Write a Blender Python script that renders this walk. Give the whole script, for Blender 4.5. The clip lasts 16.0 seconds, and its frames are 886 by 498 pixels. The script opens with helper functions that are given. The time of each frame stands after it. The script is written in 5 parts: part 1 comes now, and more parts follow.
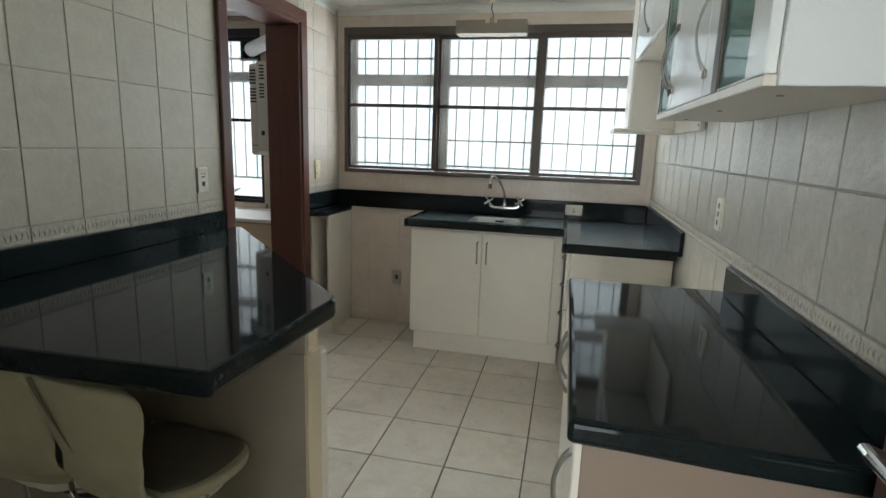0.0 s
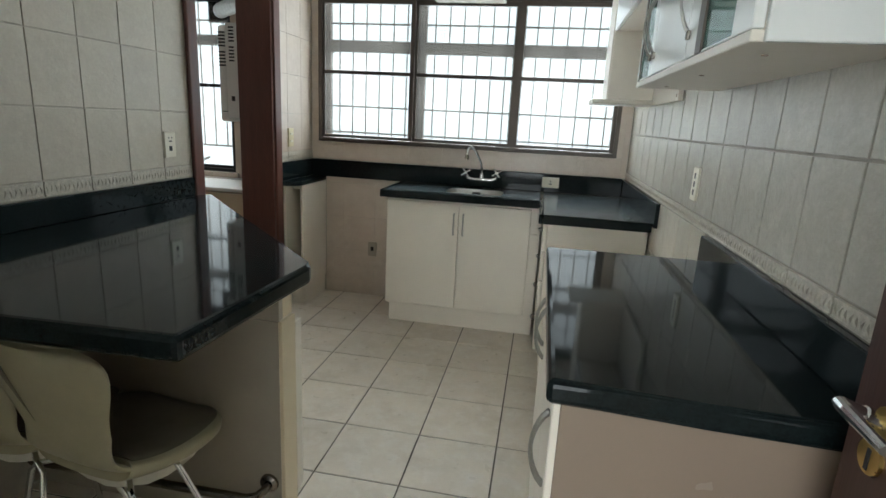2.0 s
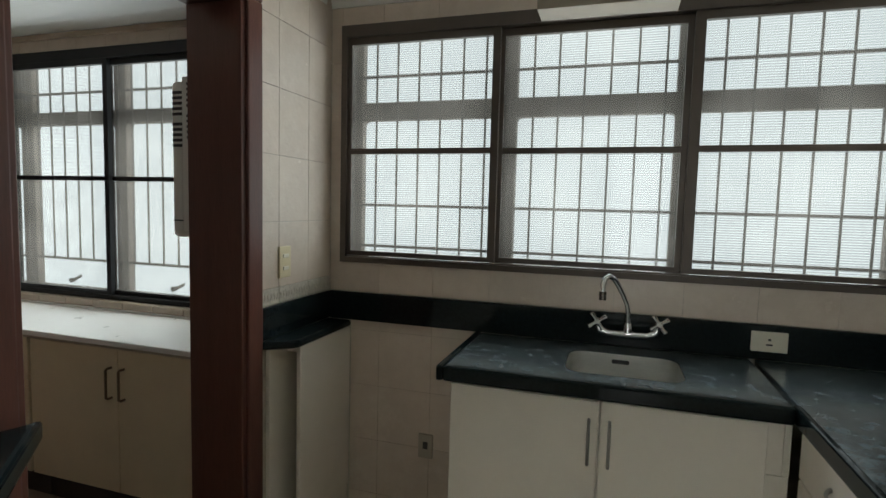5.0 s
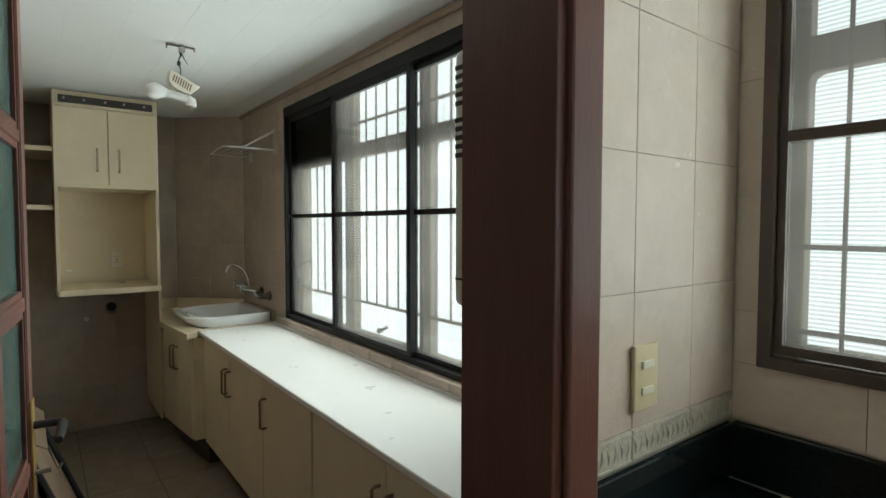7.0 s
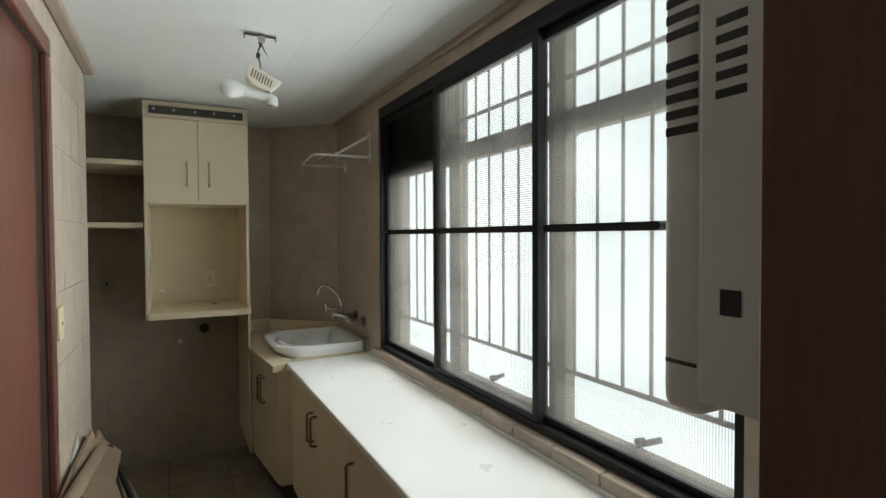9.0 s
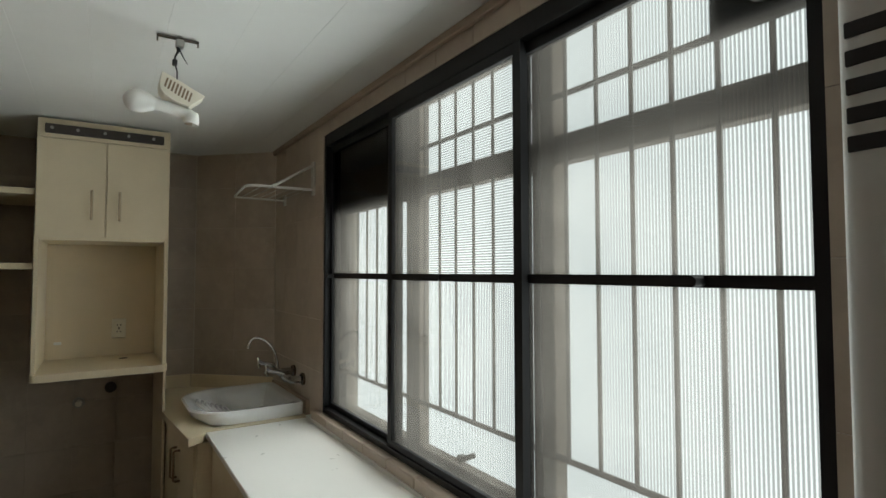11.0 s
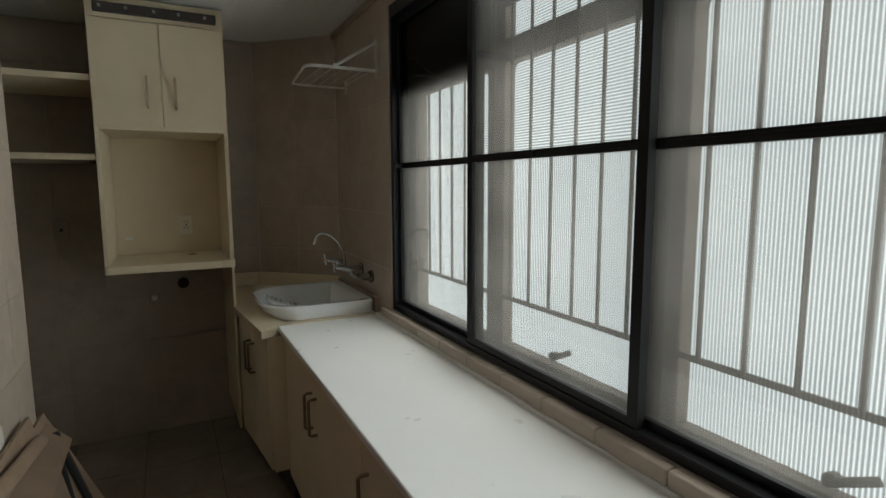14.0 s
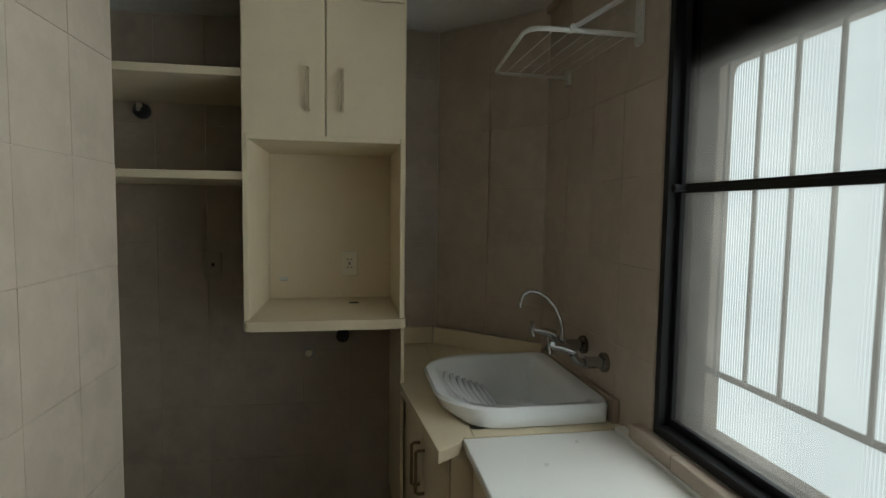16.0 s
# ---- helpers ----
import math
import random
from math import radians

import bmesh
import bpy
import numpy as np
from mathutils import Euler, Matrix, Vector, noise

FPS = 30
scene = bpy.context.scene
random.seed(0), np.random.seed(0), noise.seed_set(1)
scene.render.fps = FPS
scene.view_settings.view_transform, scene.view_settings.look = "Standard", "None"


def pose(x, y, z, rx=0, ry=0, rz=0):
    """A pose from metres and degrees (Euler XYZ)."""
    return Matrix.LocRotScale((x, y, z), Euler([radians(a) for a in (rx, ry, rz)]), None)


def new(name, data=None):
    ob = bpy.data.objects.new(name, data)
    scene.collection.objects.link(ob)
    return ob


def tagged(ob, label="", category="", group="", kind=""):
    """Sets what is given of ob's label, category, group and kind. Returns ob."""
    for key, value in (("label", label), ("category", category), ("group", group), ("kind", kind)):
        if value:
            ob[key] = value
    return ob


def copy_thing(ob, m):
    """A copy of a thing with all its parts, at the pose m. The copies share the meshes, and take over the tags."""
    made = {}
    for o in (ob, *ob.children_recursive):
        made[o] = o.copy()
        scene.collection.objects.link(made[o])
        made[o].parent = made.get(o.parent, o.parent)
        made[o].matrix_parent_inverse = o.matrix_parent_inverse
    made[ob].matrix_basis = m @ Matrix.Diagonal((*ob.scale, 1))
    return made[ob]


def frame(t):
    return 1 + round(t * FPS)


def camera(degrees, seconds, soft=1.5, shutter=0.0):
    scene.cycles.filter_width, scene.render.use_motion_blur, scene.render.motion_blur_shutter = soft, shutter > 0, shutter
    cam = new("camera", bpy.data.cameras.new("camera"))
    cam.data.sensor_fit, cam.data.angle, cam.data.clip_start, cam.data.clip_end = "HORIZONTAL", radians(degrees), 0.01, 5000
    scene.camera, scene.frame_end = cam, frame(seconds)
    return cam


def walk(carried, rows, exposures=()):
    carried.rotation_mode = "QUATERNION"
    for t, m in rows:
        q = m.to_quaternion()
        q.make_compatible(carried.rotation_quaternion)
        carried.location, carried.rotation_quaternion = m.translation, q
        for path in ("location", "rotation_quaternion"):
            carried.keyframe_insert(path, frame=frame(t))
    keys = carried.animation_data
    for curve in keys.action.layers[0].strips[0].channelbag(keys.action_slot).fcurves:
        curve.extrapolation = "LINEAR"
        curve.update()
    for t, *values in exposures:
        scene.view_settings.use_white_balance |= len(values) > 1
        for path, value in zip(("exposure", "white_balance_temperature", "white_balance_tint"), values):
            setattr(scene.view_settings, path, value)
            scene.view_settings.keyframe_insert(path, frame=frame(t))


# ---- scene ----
cam = camera(79.6, 16.0)
METRES, EYE, TILT, LEAN, TURN = 5.25, 1.38, 0.0, 0.0, 12.8
ROWS = [
    (0.0, 0.0, 0.0, 0.0, 0.38, -11.12, -1.94),
    (0.5, 0.0018, 0.0006, -0.0078, 0.36, -14.79, -2.76),
    (1.0, 0.0015, 0.0001, -0.0117, 0.5, -17.03, -3.31),
    (1.5, -0.0002, 0.0005, -0.0113, -0.42, -16.42, -3.3),
    (2.0, -0.0012, 0.0035, -0.0066, -2.16, -13.6, -2.89),
    (2.5, 0.0026, 0.0281, -0.0018, -2.1, -9.99, -2.38),
    (3.0, 0.0079, 0.0831, 0.0008, -1.19, -7.6, -2.04),
    (5.5, -0.0316, 0.3888, 0.0059, 10.59, -3.65, -0.88),
    (6.0, -0.0476, 0.4428, 0.0077, 19.81, -3.35, -0.43),
    (6.5, -0.0804, 0.4842, 0.0142, 29.19, -2.87, -0.26),
    (7.0, -0.1057, 0.5238, 0.0149, 39.89, -2.52, -0.1),
    (7.5, -0.1301, 0.5493, 0.014, 48.0, -2.47, 0.13),
    (8.0, -0.1565, 0.562, 0.0198, 49.98, -2.02, 0.56),
    (10.5, -0.2292, 0.6185, 0.0231, 49.14, 0.62, -0.06),
    (11.0, -0.2461, 0.6234, 0.0293, 44.44, 2.43, 0.09),
    (11.5, -0.253, 0.6293, 0.0316, 41.42, 2.3, 0.45),
    (12.0, -0.2558, 0.6343, 0.026, 39.78, -0.48, 0.1),
    (12.5, -0.2559, 0.6338, 0.0157, 39.2, -4.72, -0.64),
    (13.0, -0.2558, 0.634, 0.0059, 39.31, -8.01, -1.17),
    (13.5, -0.2596, 0.6313, 0.0081, 42.81, -8.3, -0.82),
    (14.0, -0.2891, 0.6368, 0.0099, 50.05, -6.88, 0.21),
    (14.5, -0.3307, 0.6492, 0.0137, 57.62, -5.23, 0.62),
    (15.0, -0.3709, 0.6618, 0.0159, 61.23, -4.83, -0.28),
    (15.5, -0.4177, 0.6837, 0.0141, 65.44, -4.38, -0.69),
    (16.0, -0.4616, 0.6931, 0.0135, 67.54, -4.09, -0.78),
]
EXPOSURES = [(0.0, 0.74, 5900, 3), (2.0, 0.78, 5900, 3), (3.0, 0.66, 5900, 3), (5.5, -0.04, 6250, 2), (6.5, 0.2, 6300, -2), (7.5, 0.52, 6100, -3), (8.2, 0.48, 6150, 3), (10.5, 0.06, 6400, 1), (12.5, -0.2, 6250, 6), (13.4, -0.24, 6250, 5), (14.0, -0.4, 6300, 3), (14.5, -0.06, 6350, 3), (15.0, -0.1, 6300, 3), (16.0, -0.1, 6100, -1)]
walk(cam, [(t, pose(0, 0, EYE, TILT, LEAN, TURN) @ pose(METRES * x, METRES * y, METRES * z, 90 + pitch, roll, yaw)) for t, x, y, z, yaw, pitch, roll in ROWS], EXPOSURES)

# ---- light: overcast sky ----
SKY_GLOW, SKY_GLOW_SOUTH = 9.5, 4.6
world = bpy.data.worlds.new("sky")
scene.world = world
world.use_nodes = True
_sky = world.node_tree.nodes.new("ShaderNodeTexSky")
_sky.sky_type = 'NISHITA'
_sky.sun_disc = False
_sky.sun_elevation, _sky.sun_rotation = radians(67), radians(10)
_bg = world.node_tree.nodes["Background"]
_bg.inputs["Strength"].default_value = 0.15
world.node_tree.links.new(_sky.outputs[0], _bg.inputs["Color"])
_sun = bpy.data.lights.new("sun", 'SUN')
_sun.energy, _sun.angle, _sun.color = 2.0, radians(38), (1.0, 0.97, 0.93)
sun = new("sun", _sun)
sun.matrix_world = pose(0, 0, 20, -23, 0, -10)


# ---- materials ----
def mat(name, color, rough=0.5, metal=0.0, vary=0.06, scale=6.0, grain=0.0, grain_scale=120.0, bump=0.0, bump_scale=60.0,
        per_object=0.0, tint=None, stain=0.0, coat=0.0, rough_vary=0.08, stretch=None):
    """A surface with broad mottling, fine grain, stains and relief, in metres."""
    m = bpy.data.materials.new(name)
    m.use_nodes = True
    nt = m.node_tree
    N, L = nt.nodes, nt.links
    b = N["Principled BSDF"]
    b.inputs["Metallic"].default_value = metal
    b.inputs["Coat Weight"].default_value = coat
    b.inputs["Coat Roughness"].default_value = 0.08
    geo = N.new("ShaderNodeNewGeometry")
    vec = geo.outputs["Position"]
    if stretch:
        mp = N.new("ShaderNodeMapping")
        mp.inputs["Scale"].default_value = stretch
        L.new(vec, mp.inputs["Vector"])
        vec = mp.outputs[0]

    def tex(s, detail=4.0, rough_=0.6):
        n = N.new("ShaderNodeTexNoise")
        n.inputs["Scale"].default_value, n.inputs["Detail"].default_value, n.inputs["Roughness"].default_value = s, detail, rough_
        L.new(vec, n.inputs["Vector"])
        return n.outputs["Fac"]

    def mathn(op, a, v):
        n = N.new("ShaderNodeMath")
        n.operation = op
        for i, q in enumerate((a, v)):
            if isinstance(q, (int, float)):
                n.inputs[i].default_value = q
            else:
                L.new(q, n.inputs[i])
        return n.outputs[0]

    def mix(fac, a, c):
        n = N.new("ShaderNodeMix")
        n.data_type = 'RGBA'
        for key, q in ((0, fac), (6, a), (7, c)):
            if isinstance(q, (int, float)):
                n.inputs[key].default_value = q
            elif isinstance(q, tuple):
                n.inputs[key].default_value = (*q[:3], 1)
            else:
                L.new(q, n.inputs[key])
        return n.outputs[2]

    broad = tex(scale)
    lo = tuple(max(0.0, c * (1 - 2.2 * vary)) for c in color)
    hi = tuple(min(1.0, c * (1 + 2.2 * vary)) for c in color)
    col = mix(broad, lo, hi)
    if tint:
        t2 = tex(scale * 2.7, 3.0)
        r = N.new("ShaderNodeMapRange")
        r.inputs[1].default_value, r.inputs[2].default_value = 0.45, 0.75
        L.new(t2, r.inputs[0])
        col = mix(r.outputs[0], col, tint)
    if grain:
        g = tex(grain_scale, 2.0, 0.7)
        r = N.new("ShaderNodeMapRange")
        r.inputs[1].default_value, r.inputs[2].default_value = 0.35, 0.7
        L.new(g, r.inputs[0])
        col = mix(mathn('MULTIPLY', r.outputs[0], grain), col, tuple(c * 0.45 for c in color))
    if stain:
        s = tex(scale * 0.6, 6.0, 0.7)
        r = N.new("ShaderNodeMapRange")
        r.inputs[1].default_value, r.inputs[2].default_value = 0.55, 0.8
        L.new(s, r.inputs[0])
        col = mix(mathn('MULTIPLY', r.outputs[0], stain), col, tuple(c * f for c, f in zip(color, (0.62, 0.55, 0.45))))
    if per_object:
        oi = N.new("ShaderNodeObjectInfo")
        hs = N.new("ShaderNodeHueSaturation")
        L.new(mathn('ADD', mathn('MULTIPLY', oi.outputs["Random"], 2 * per_object), 1 - per_object), hs.inputs["Value"])
        L.new(col, hs.inputs["Color"])
        col = hs.outputs[0]
    L.new(col, b.inputs["Base Color"])
    rv = tex(scale * 3.1, 3.0)
    L.new(mathn('ADD', mathn('MULTIPLY', rv, 2 * rough_vary), max(0.0, rough - rough_vary)), b.inputs["Roughness"])
    if bump:
        bn = N.new("ShaderNodeBump")
        bn.inputs["Strength"].default_value, bn.inputs["Distance"].default_value = bump, 0.004
        L.new(tex(bump_scale, 4.0), bn.inputs["Height"])
        L.new(bn.outputs[0], b.inputs["Normal"])
    return m


def glow(name, color, strength):
    m = bpy.data.materials.new(name)
    m.use_nodes = True
    N, L = m.node_tree.nodes, m.node_tree.links
    N.remove(N["Principled BSDF"])
    e = N.new("ShaderNodeEmission")
    n = N.new("ShaderNodeTexNoise")
    n.inputs["Scale"].default_value = 0.5
    geo = N.new("ShaderNodeNewGeometry")
    L.new(geo.outputs["Position"], n.inputs["Vector"])
    r = N.new("ShaderNodeMix")
    r.data_type = 'RGBA'
    r.inputs[6].default_value = (*[c * 0.9 for c in color], 1)
    r.inputs[7].default_value = (*color, 1)
    L.new(n.outputs["Fac"], r.inputs[0])
    L.new(r.outputs[2], e.inputs["Color"])
    e.inputs["Strength"].default_value = strength
    L.new(e.outputs[0], N["Material Output"].inputs["Surface"])
    return m


def pane_mat(name, axis, veil, pitch=0.0075, dim=0.45, reed=0.32):
    """A clear pane with fine reeds along one axis, thin gloss and a veil of dust."""
    m = bpy.data.materials.new(name)
    m.use_nodes = True
    N, L = m.node_tree.nodes, m.node_tree.links
    N.remove(N["Principled BSDF"])
    geo = N.new("ShaderNodeNewGeometry")
    tr, gl, df = N.new("ShaderNodeBsdfTransparent"), N.new("ShaderNodeBsdfGlossy"), N.new("ShaderNodeBsdfTranslucent")
    gl.inputs["Roughness"].default_value = 0.06
    df.inputs["Color"].default_value = (0.84, 0.77, 0.68, 1)
    noise_n = N.new("ShaderNodeTexNoise")
    noise_n.inputs["Scale"].default_value = 5.0
    L.new(geo.outputs["Position"], noise_n.inputs["Vector"])
    dust = N.new("ShaderNodeMapRange")
    dust.inputs[1].default_value, dust.inputs[2].default_value = 0.3, 0.8
    dust.inputs[3].default_value, dust.inputs[4].default_value = veil * 0.7, veil * 1.3
    L.new(noise_n.outputs["Fac"], dust.inputs[0])
    if axis:
        w = N.new("ShaderNodeTexWave")
        w.bands_direction = axis
        w.inputs["Scale"].default_value = 0.314 / pitch
        w.inputs["Distortion"].default_value = 0.0
        L.new(geo.outputs["Position"], w.inputs["Vector"])
        rr = N.new("ShaderNodeMix")
        rr.data_type = 'RGBA'
        rr.inputs[6].default_value, rr.inputs[7].default_value = (dim * (1 - reed), dim * (1.02 - reed), dim * (1.02 - reed), 1), (dim * (1 + 0.8 * reed), dim * (1.02 + 0.8 * reed), dim * (1.02 + 0.8 * reed), 1)
        L.new(w.outputs["Fac"], rr.inputs[0])
        L.new(rr.outputs[2], tr.inputs["Color"])
    else:
        tr.inputs["Color"].default_value = (dim, dim * 1.02, dim * 1.01, 1)
    lw = N.new("ShaderNodeLayerWeight")
    pw, ad = N.new("ShaderNodeMath"), N.new("ShaderNodeMath")
    pw.operation, ad.operation = 'POWER', 'MULTIPLY_ADD'
    pw.inputs[1].default_value, ad.inputs[1].default_value, ad.inputs[2].default_value = 5.0, 0.5, 0.02
    L.new(lw.outputs["Facing"], pw.inputs[0])
    L.new(pw.outputs[0], ad.inputs[0])
    fr = ad
    s1, s2 = N.new("ShaderNodeMixShader"), N.new("ShaderNodeMixShader")
    L.new(dust.outputs[0], s1.inputs[0])
    L.new(tr.outputs[0], s1.inputs[1])
    L.new(df.outputs[0], s1.inputs[2])
    L.new(fr.outputs[0], s2.inputs[0])
    L.new(s1.outputs[0], s2.inputs[1])
    L.new(gl.outputs[0], s2.inputs[2])
    L.new(s2.outputs[0], N["Material Output"].inputs["Surface"])
    return m


def frosted_mat(name, color, see, relief=0.25, rough=0.12):
    m = bpy.data.materials.new(name)
    m.use_nodes = True
    N, L = m.node_tree.nodes, m.node_tree.links
    b = N["Principled BSDF"]
    b.inputs["Base Color"].default_value = (*color, 1)
    b.inputs["Roughness"].default_value = rough
    n = N.new("ShaderNodeTexNoise")
    n.inputs["Scale"].default_value = 220.0
    geo = N.new("ShaderNodeNewGeometry")
    L.new(geo.outputs["Position"], n.inputs["Vector"])
    bn = N.new("ShaderNodeBump")
    bn.inputs["Strength"].default_value, bn.inputs["Distance"].default_value = relief, 0.002
    L.new(n.outputs["Fac"], bn.inputs["Height"])
    L.new(bn.outputs[0], b.inputs["Normal"])
    t = N.new("ShaderNodeBsdfTransparent")
    t.inputs["Color"].default_value = (*[min(1, c * 1.5 + 0.2) for c in color], 1)
    s = N.new("ShaderNodeMixShader")
    s.inputs[0].default_value = see
    L.new(b.outputs[0], s.inputs[1])
    L.new(t.outputs[0], s.inputs[2])
    L.new(s.outputs[0], N["Material Output"].inputs["Surface"])
    return m


M_TILE = mat("beige_wall_tile", (0.60, 0.548, 0.455), 0.24, vary=0.06, scale=7, tint=(0.635, 0.588, 0.49), bump=0.35, bump_scale=38, per_object=0.05, grain=0.12, grain_scale=90)
M_TILE_G = mat("rough_glazed_wall_tile", (0.52, 0.487, 0.416), 0.22, vary=0.06, scale=9, tint=(0.59, 0.56, 0.485), bump=0.75, bump_scale=48, per_object=0.05, grain=0.12, grain_scale=90)
M_TILE_P = mat("pinkish_wall_tile", (0.65, 0.555, 0.465), 0.24, vary=0.06, scale=6, tint=(0.69, 0.60, 0.51), bump=0.45, bump_scale=42, per_object=0.03, stain=0.3)
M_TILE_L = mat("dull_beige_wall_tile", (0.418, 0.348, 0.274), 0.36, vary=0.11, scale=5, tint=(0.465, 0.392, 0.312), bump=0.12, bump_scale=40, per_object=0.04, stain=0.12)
M_BORDER = mat("relief_border_tile", (0.62, 0.57, 0.48), 0.35, vary=0.12, scale=60, bump=0.9, bump_scale=75, per_object=0.05, grain=0.35, grain_scale=70)
M_GROUT = mat("grey_grout", (0.50, 0.455, 0.38), 0.9, vary=0.12, scale=14, bump=0.3, bump_scale=180)
M_GROUT_D = mat("grimy_grout", (0.31, 0.28, 0.235), 0.9, vary=0.15, scale=14, bump=0.3, bump_scale=180)
M_FLOOR = mat("floor_tile", (0.69, 0.61, 0.505), 0.30, vary=0.09, scale=5, tint=(0.74, 0.68, 0.595), bump=0.2, bump_scale=26, per_object=0.08, stain=0.6, grain=0.12, grain_scale=40)
# darker, browner floor tile for the laundry side of the same grid
M_FLOOR_L = mat("dark_brown_floor_tile", (0.30, 0.245, 0.185), 0.42, vary=0.16, scale=4, tint=(0.36, 0.30, 0.23), bump=0.15, bump_scale=30, per_object=0.07, stain=0.5, grain=0.15, grain_scale=40)
M_FGROUT = mat("dirty_floor_grout", (0.15, 0.13, 0.105), 0.9, vary=0.2, scale=10, bump=0.3, bump_scale=150)
M_PLASTER = mat("painted_plaster", (0.80, 0.79, 0.74), 0.75, vary=0.03, scale=3, bump=0.08, bump_scale=90, stain=0.08)
M_PVC = mat("white_pvc_plank", (0.72, 0.725, 0.70), 0.42, vary=0.03, scale=3, stain=0.06)
M_GRANITE = mat("dark_green_granite", (0.0075, 0.0112, 0.0118), 0.06, vary=0.4, scale=60, grain=0.0, tint=(0.012, 0.0175, 0.0185), bump=0.0, rough_vary=0.02)
M_GRANITE.node_tree.nodes["Principled BSDF"].inputs["IOR"].default_value = 1.27
M_GRANITE_W = mat("worn_dark_granite", (0.045, 0.060, 0.066), 0.2, vary=0.4, scale=9, tint=(0.13, 0.155, 0.165), grain=0.6, grain_scale=160, rough_vary=0.1)
M_LAM = mat("white_laminate", (0.82, 0.765, 0.67), 0.38, vary=0.03, scale=4, stain=0.08)
M_GLOSS = mat("glossy_white_laminate", (0.80, 0.81, 0.785), 0.16, vary=0.02, scale=3, stain=0.04, rough_vary=0.04)
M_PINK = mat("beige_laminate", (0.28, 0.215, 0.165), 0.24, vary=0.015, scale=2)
M_CREAM = mat("cream_laminate", (0.695, 0.595, 0.415), 0.42, vary=0.04, scale=5, stain=0.1)
# cream laminate with under-counter shade put into its colour; two dull sockets share it
M_CREAM_D = mat("shaded_cream_laminate", (0.39, 0.345, 0.275), 0.45, vary=0.06, scale=5, stain=0.2)
M_KICK = mat("dark_kick_board", (0.05, 0.042, 0.035), 0.7, vary=0.2, scale=6)
M_WOOD = mat("red_brown_varnished_wood", (0.118, 0.046, 0.033), 0.32, vary=0.16, scale=3.5, grain=0.45, grain_scale=28, stretch=(6.0, 6.0, 0.5), bump=0.08, bump_scale=30)
M_WOOD_D = mat("dark_brown_varnished_wood", (0.05, 0.022, 0.016), 0.34, vary=0.16, scale=3.5, grain=0.45, grain_scale=28, stretch=(6.0, 6.0, 0.5), bump=0.08, bump_scale=30)
M_WOOD_H = mat("red_brown_varnished_rail", (0.115, 0.043, 0.030), 0.32, vary=0.16, scale=3.5, grain=0.45, grain_scale=28, stretch=(0.5, 6.0, 6.0), bump=0.08, bump_scale=30)
M_ALU = mat("bronze_aluminium", (0.088, 0.070, 0.056), 0.42, metal=0.3, vary=0.1, scale=8, stain=0.2)
M_BLACK_ALU = mat("black_aluminium", (0.012, 0.012, 0.013), 0.45, metal=0.0, vary=0.2, scale=8, stain=0.1)
M_BLACK_ALU.node_tree.nodes["Principled BSDF"].inputs["IOR"].default_value = 1.3
M_OUTER = mat("weathered_brown_steel_frame", (0.36, 0.285, 0.215), 0.6, vary=0.12, scale=7, stain=0.3, bump=0.15, bump_scale=60)
M_BAR = mat("painted_steel_bar", (0.21, 0.195, 0.175), 0.5, metal=0.2, vary=0.15, scale=12)
M_BAR_L = mat("beige_painted_steel_bar", (0.31, 0.28, 0.25), 0.5, vary=0.15, scale=12)
M_CHROME = mat("chrome", (0.78, 0.79, 0.80), 0.12, metal=1.0, vary=0.03, scale=20, rough_vary=0.05)
# chrome with the laundry tap's dark reflections put into the colour
M_CHROME_D = mat("dimmed_chrome", (0.46, 0.46, 0.455), 0.14, metal=1.0, vary=0.12, scale=25, rough_vary=0.06)
M_RACK = mat("greyed_white_enamel", (0.52, 0.51, 0.47), 0.45, vary=0.06, scale=20, stain=0.2)
M_STEEL = mat("brushed_steel", (0.42, 0.41, 0.38), 0.32, metal=1.0, vary=0.08, scale=12, grain=0.2, grain_scale=200, stretch=(0.3, 3, 3))
M_SINK = mat("satin_sink_steel", (0.74, 0.73, 0.69), 0.34, metal=1.0, vary=0.1, scale=10, grain=0.2, grain_scale=200, stretch=(0.3, 3, 3))
M_BRONZE = mat("dull_metal_handle", (0.24, 0.18, 0.12), 0.4, metal=0.8, vary=0.1, scale=20)
M_HANDLE_B = mat("beige_bar_handle", (0.44, 0.35, 0.23), 0.4, vary=0.06, scale=20)
M_MARBLE = mat("white_marble", (0.86, 0.85, 0.81), 0.3, vary=0.022, scale=2, stain=0.03)
M_PORC = mat("white_porcelain", (0.82, 0.84, 0.84), 0.12, vary=0.015, scale=6, coat=0.5)
M_IVORY = mat("ivory_plastic", (0.74, 0.70, 0.58), 0.4, vary=0.03, scale=20)
M_YELLOW = mat("yellowed_plastic", (0.68, 0.60, 0.38), 0.4, vary=0.05, scale=20)
M_PLWHITE = mat("white_plastic", (0.76, 0.76, 0.72), 0.4, vary=0.03, scale=20)
M_BLACK = mat("black_plastic", (0.012, 0.012, 0.013), 0.5, vary=0.2, scale=20)
M_HEATER = mat("white_enamel", (0.66, 0.66, 0.62), 0.35, vary=0.03, scale=6, stain=0.1)
M_SEATV = mat("cream_vinyl", (0.43, 0.395, 0.265), 0.42, vary=0.07, scale=9, stain=0.25, bump=0.2, bump_scale=160)
M_SEATD = mat("worn_dark_vinyl_seat", (0.19, 0.172, 0.13), 0.45, vary=0.15, scale=8, stain=0.2, bump=0.15, bump_scale=160)
M_TARNISH = mat("tarnished_chrome", (0.20, 0.18, 0.155), 0.22, metal=1.0, vary=0.2, scale=25, stain=0.3, rough_vary=0.1)
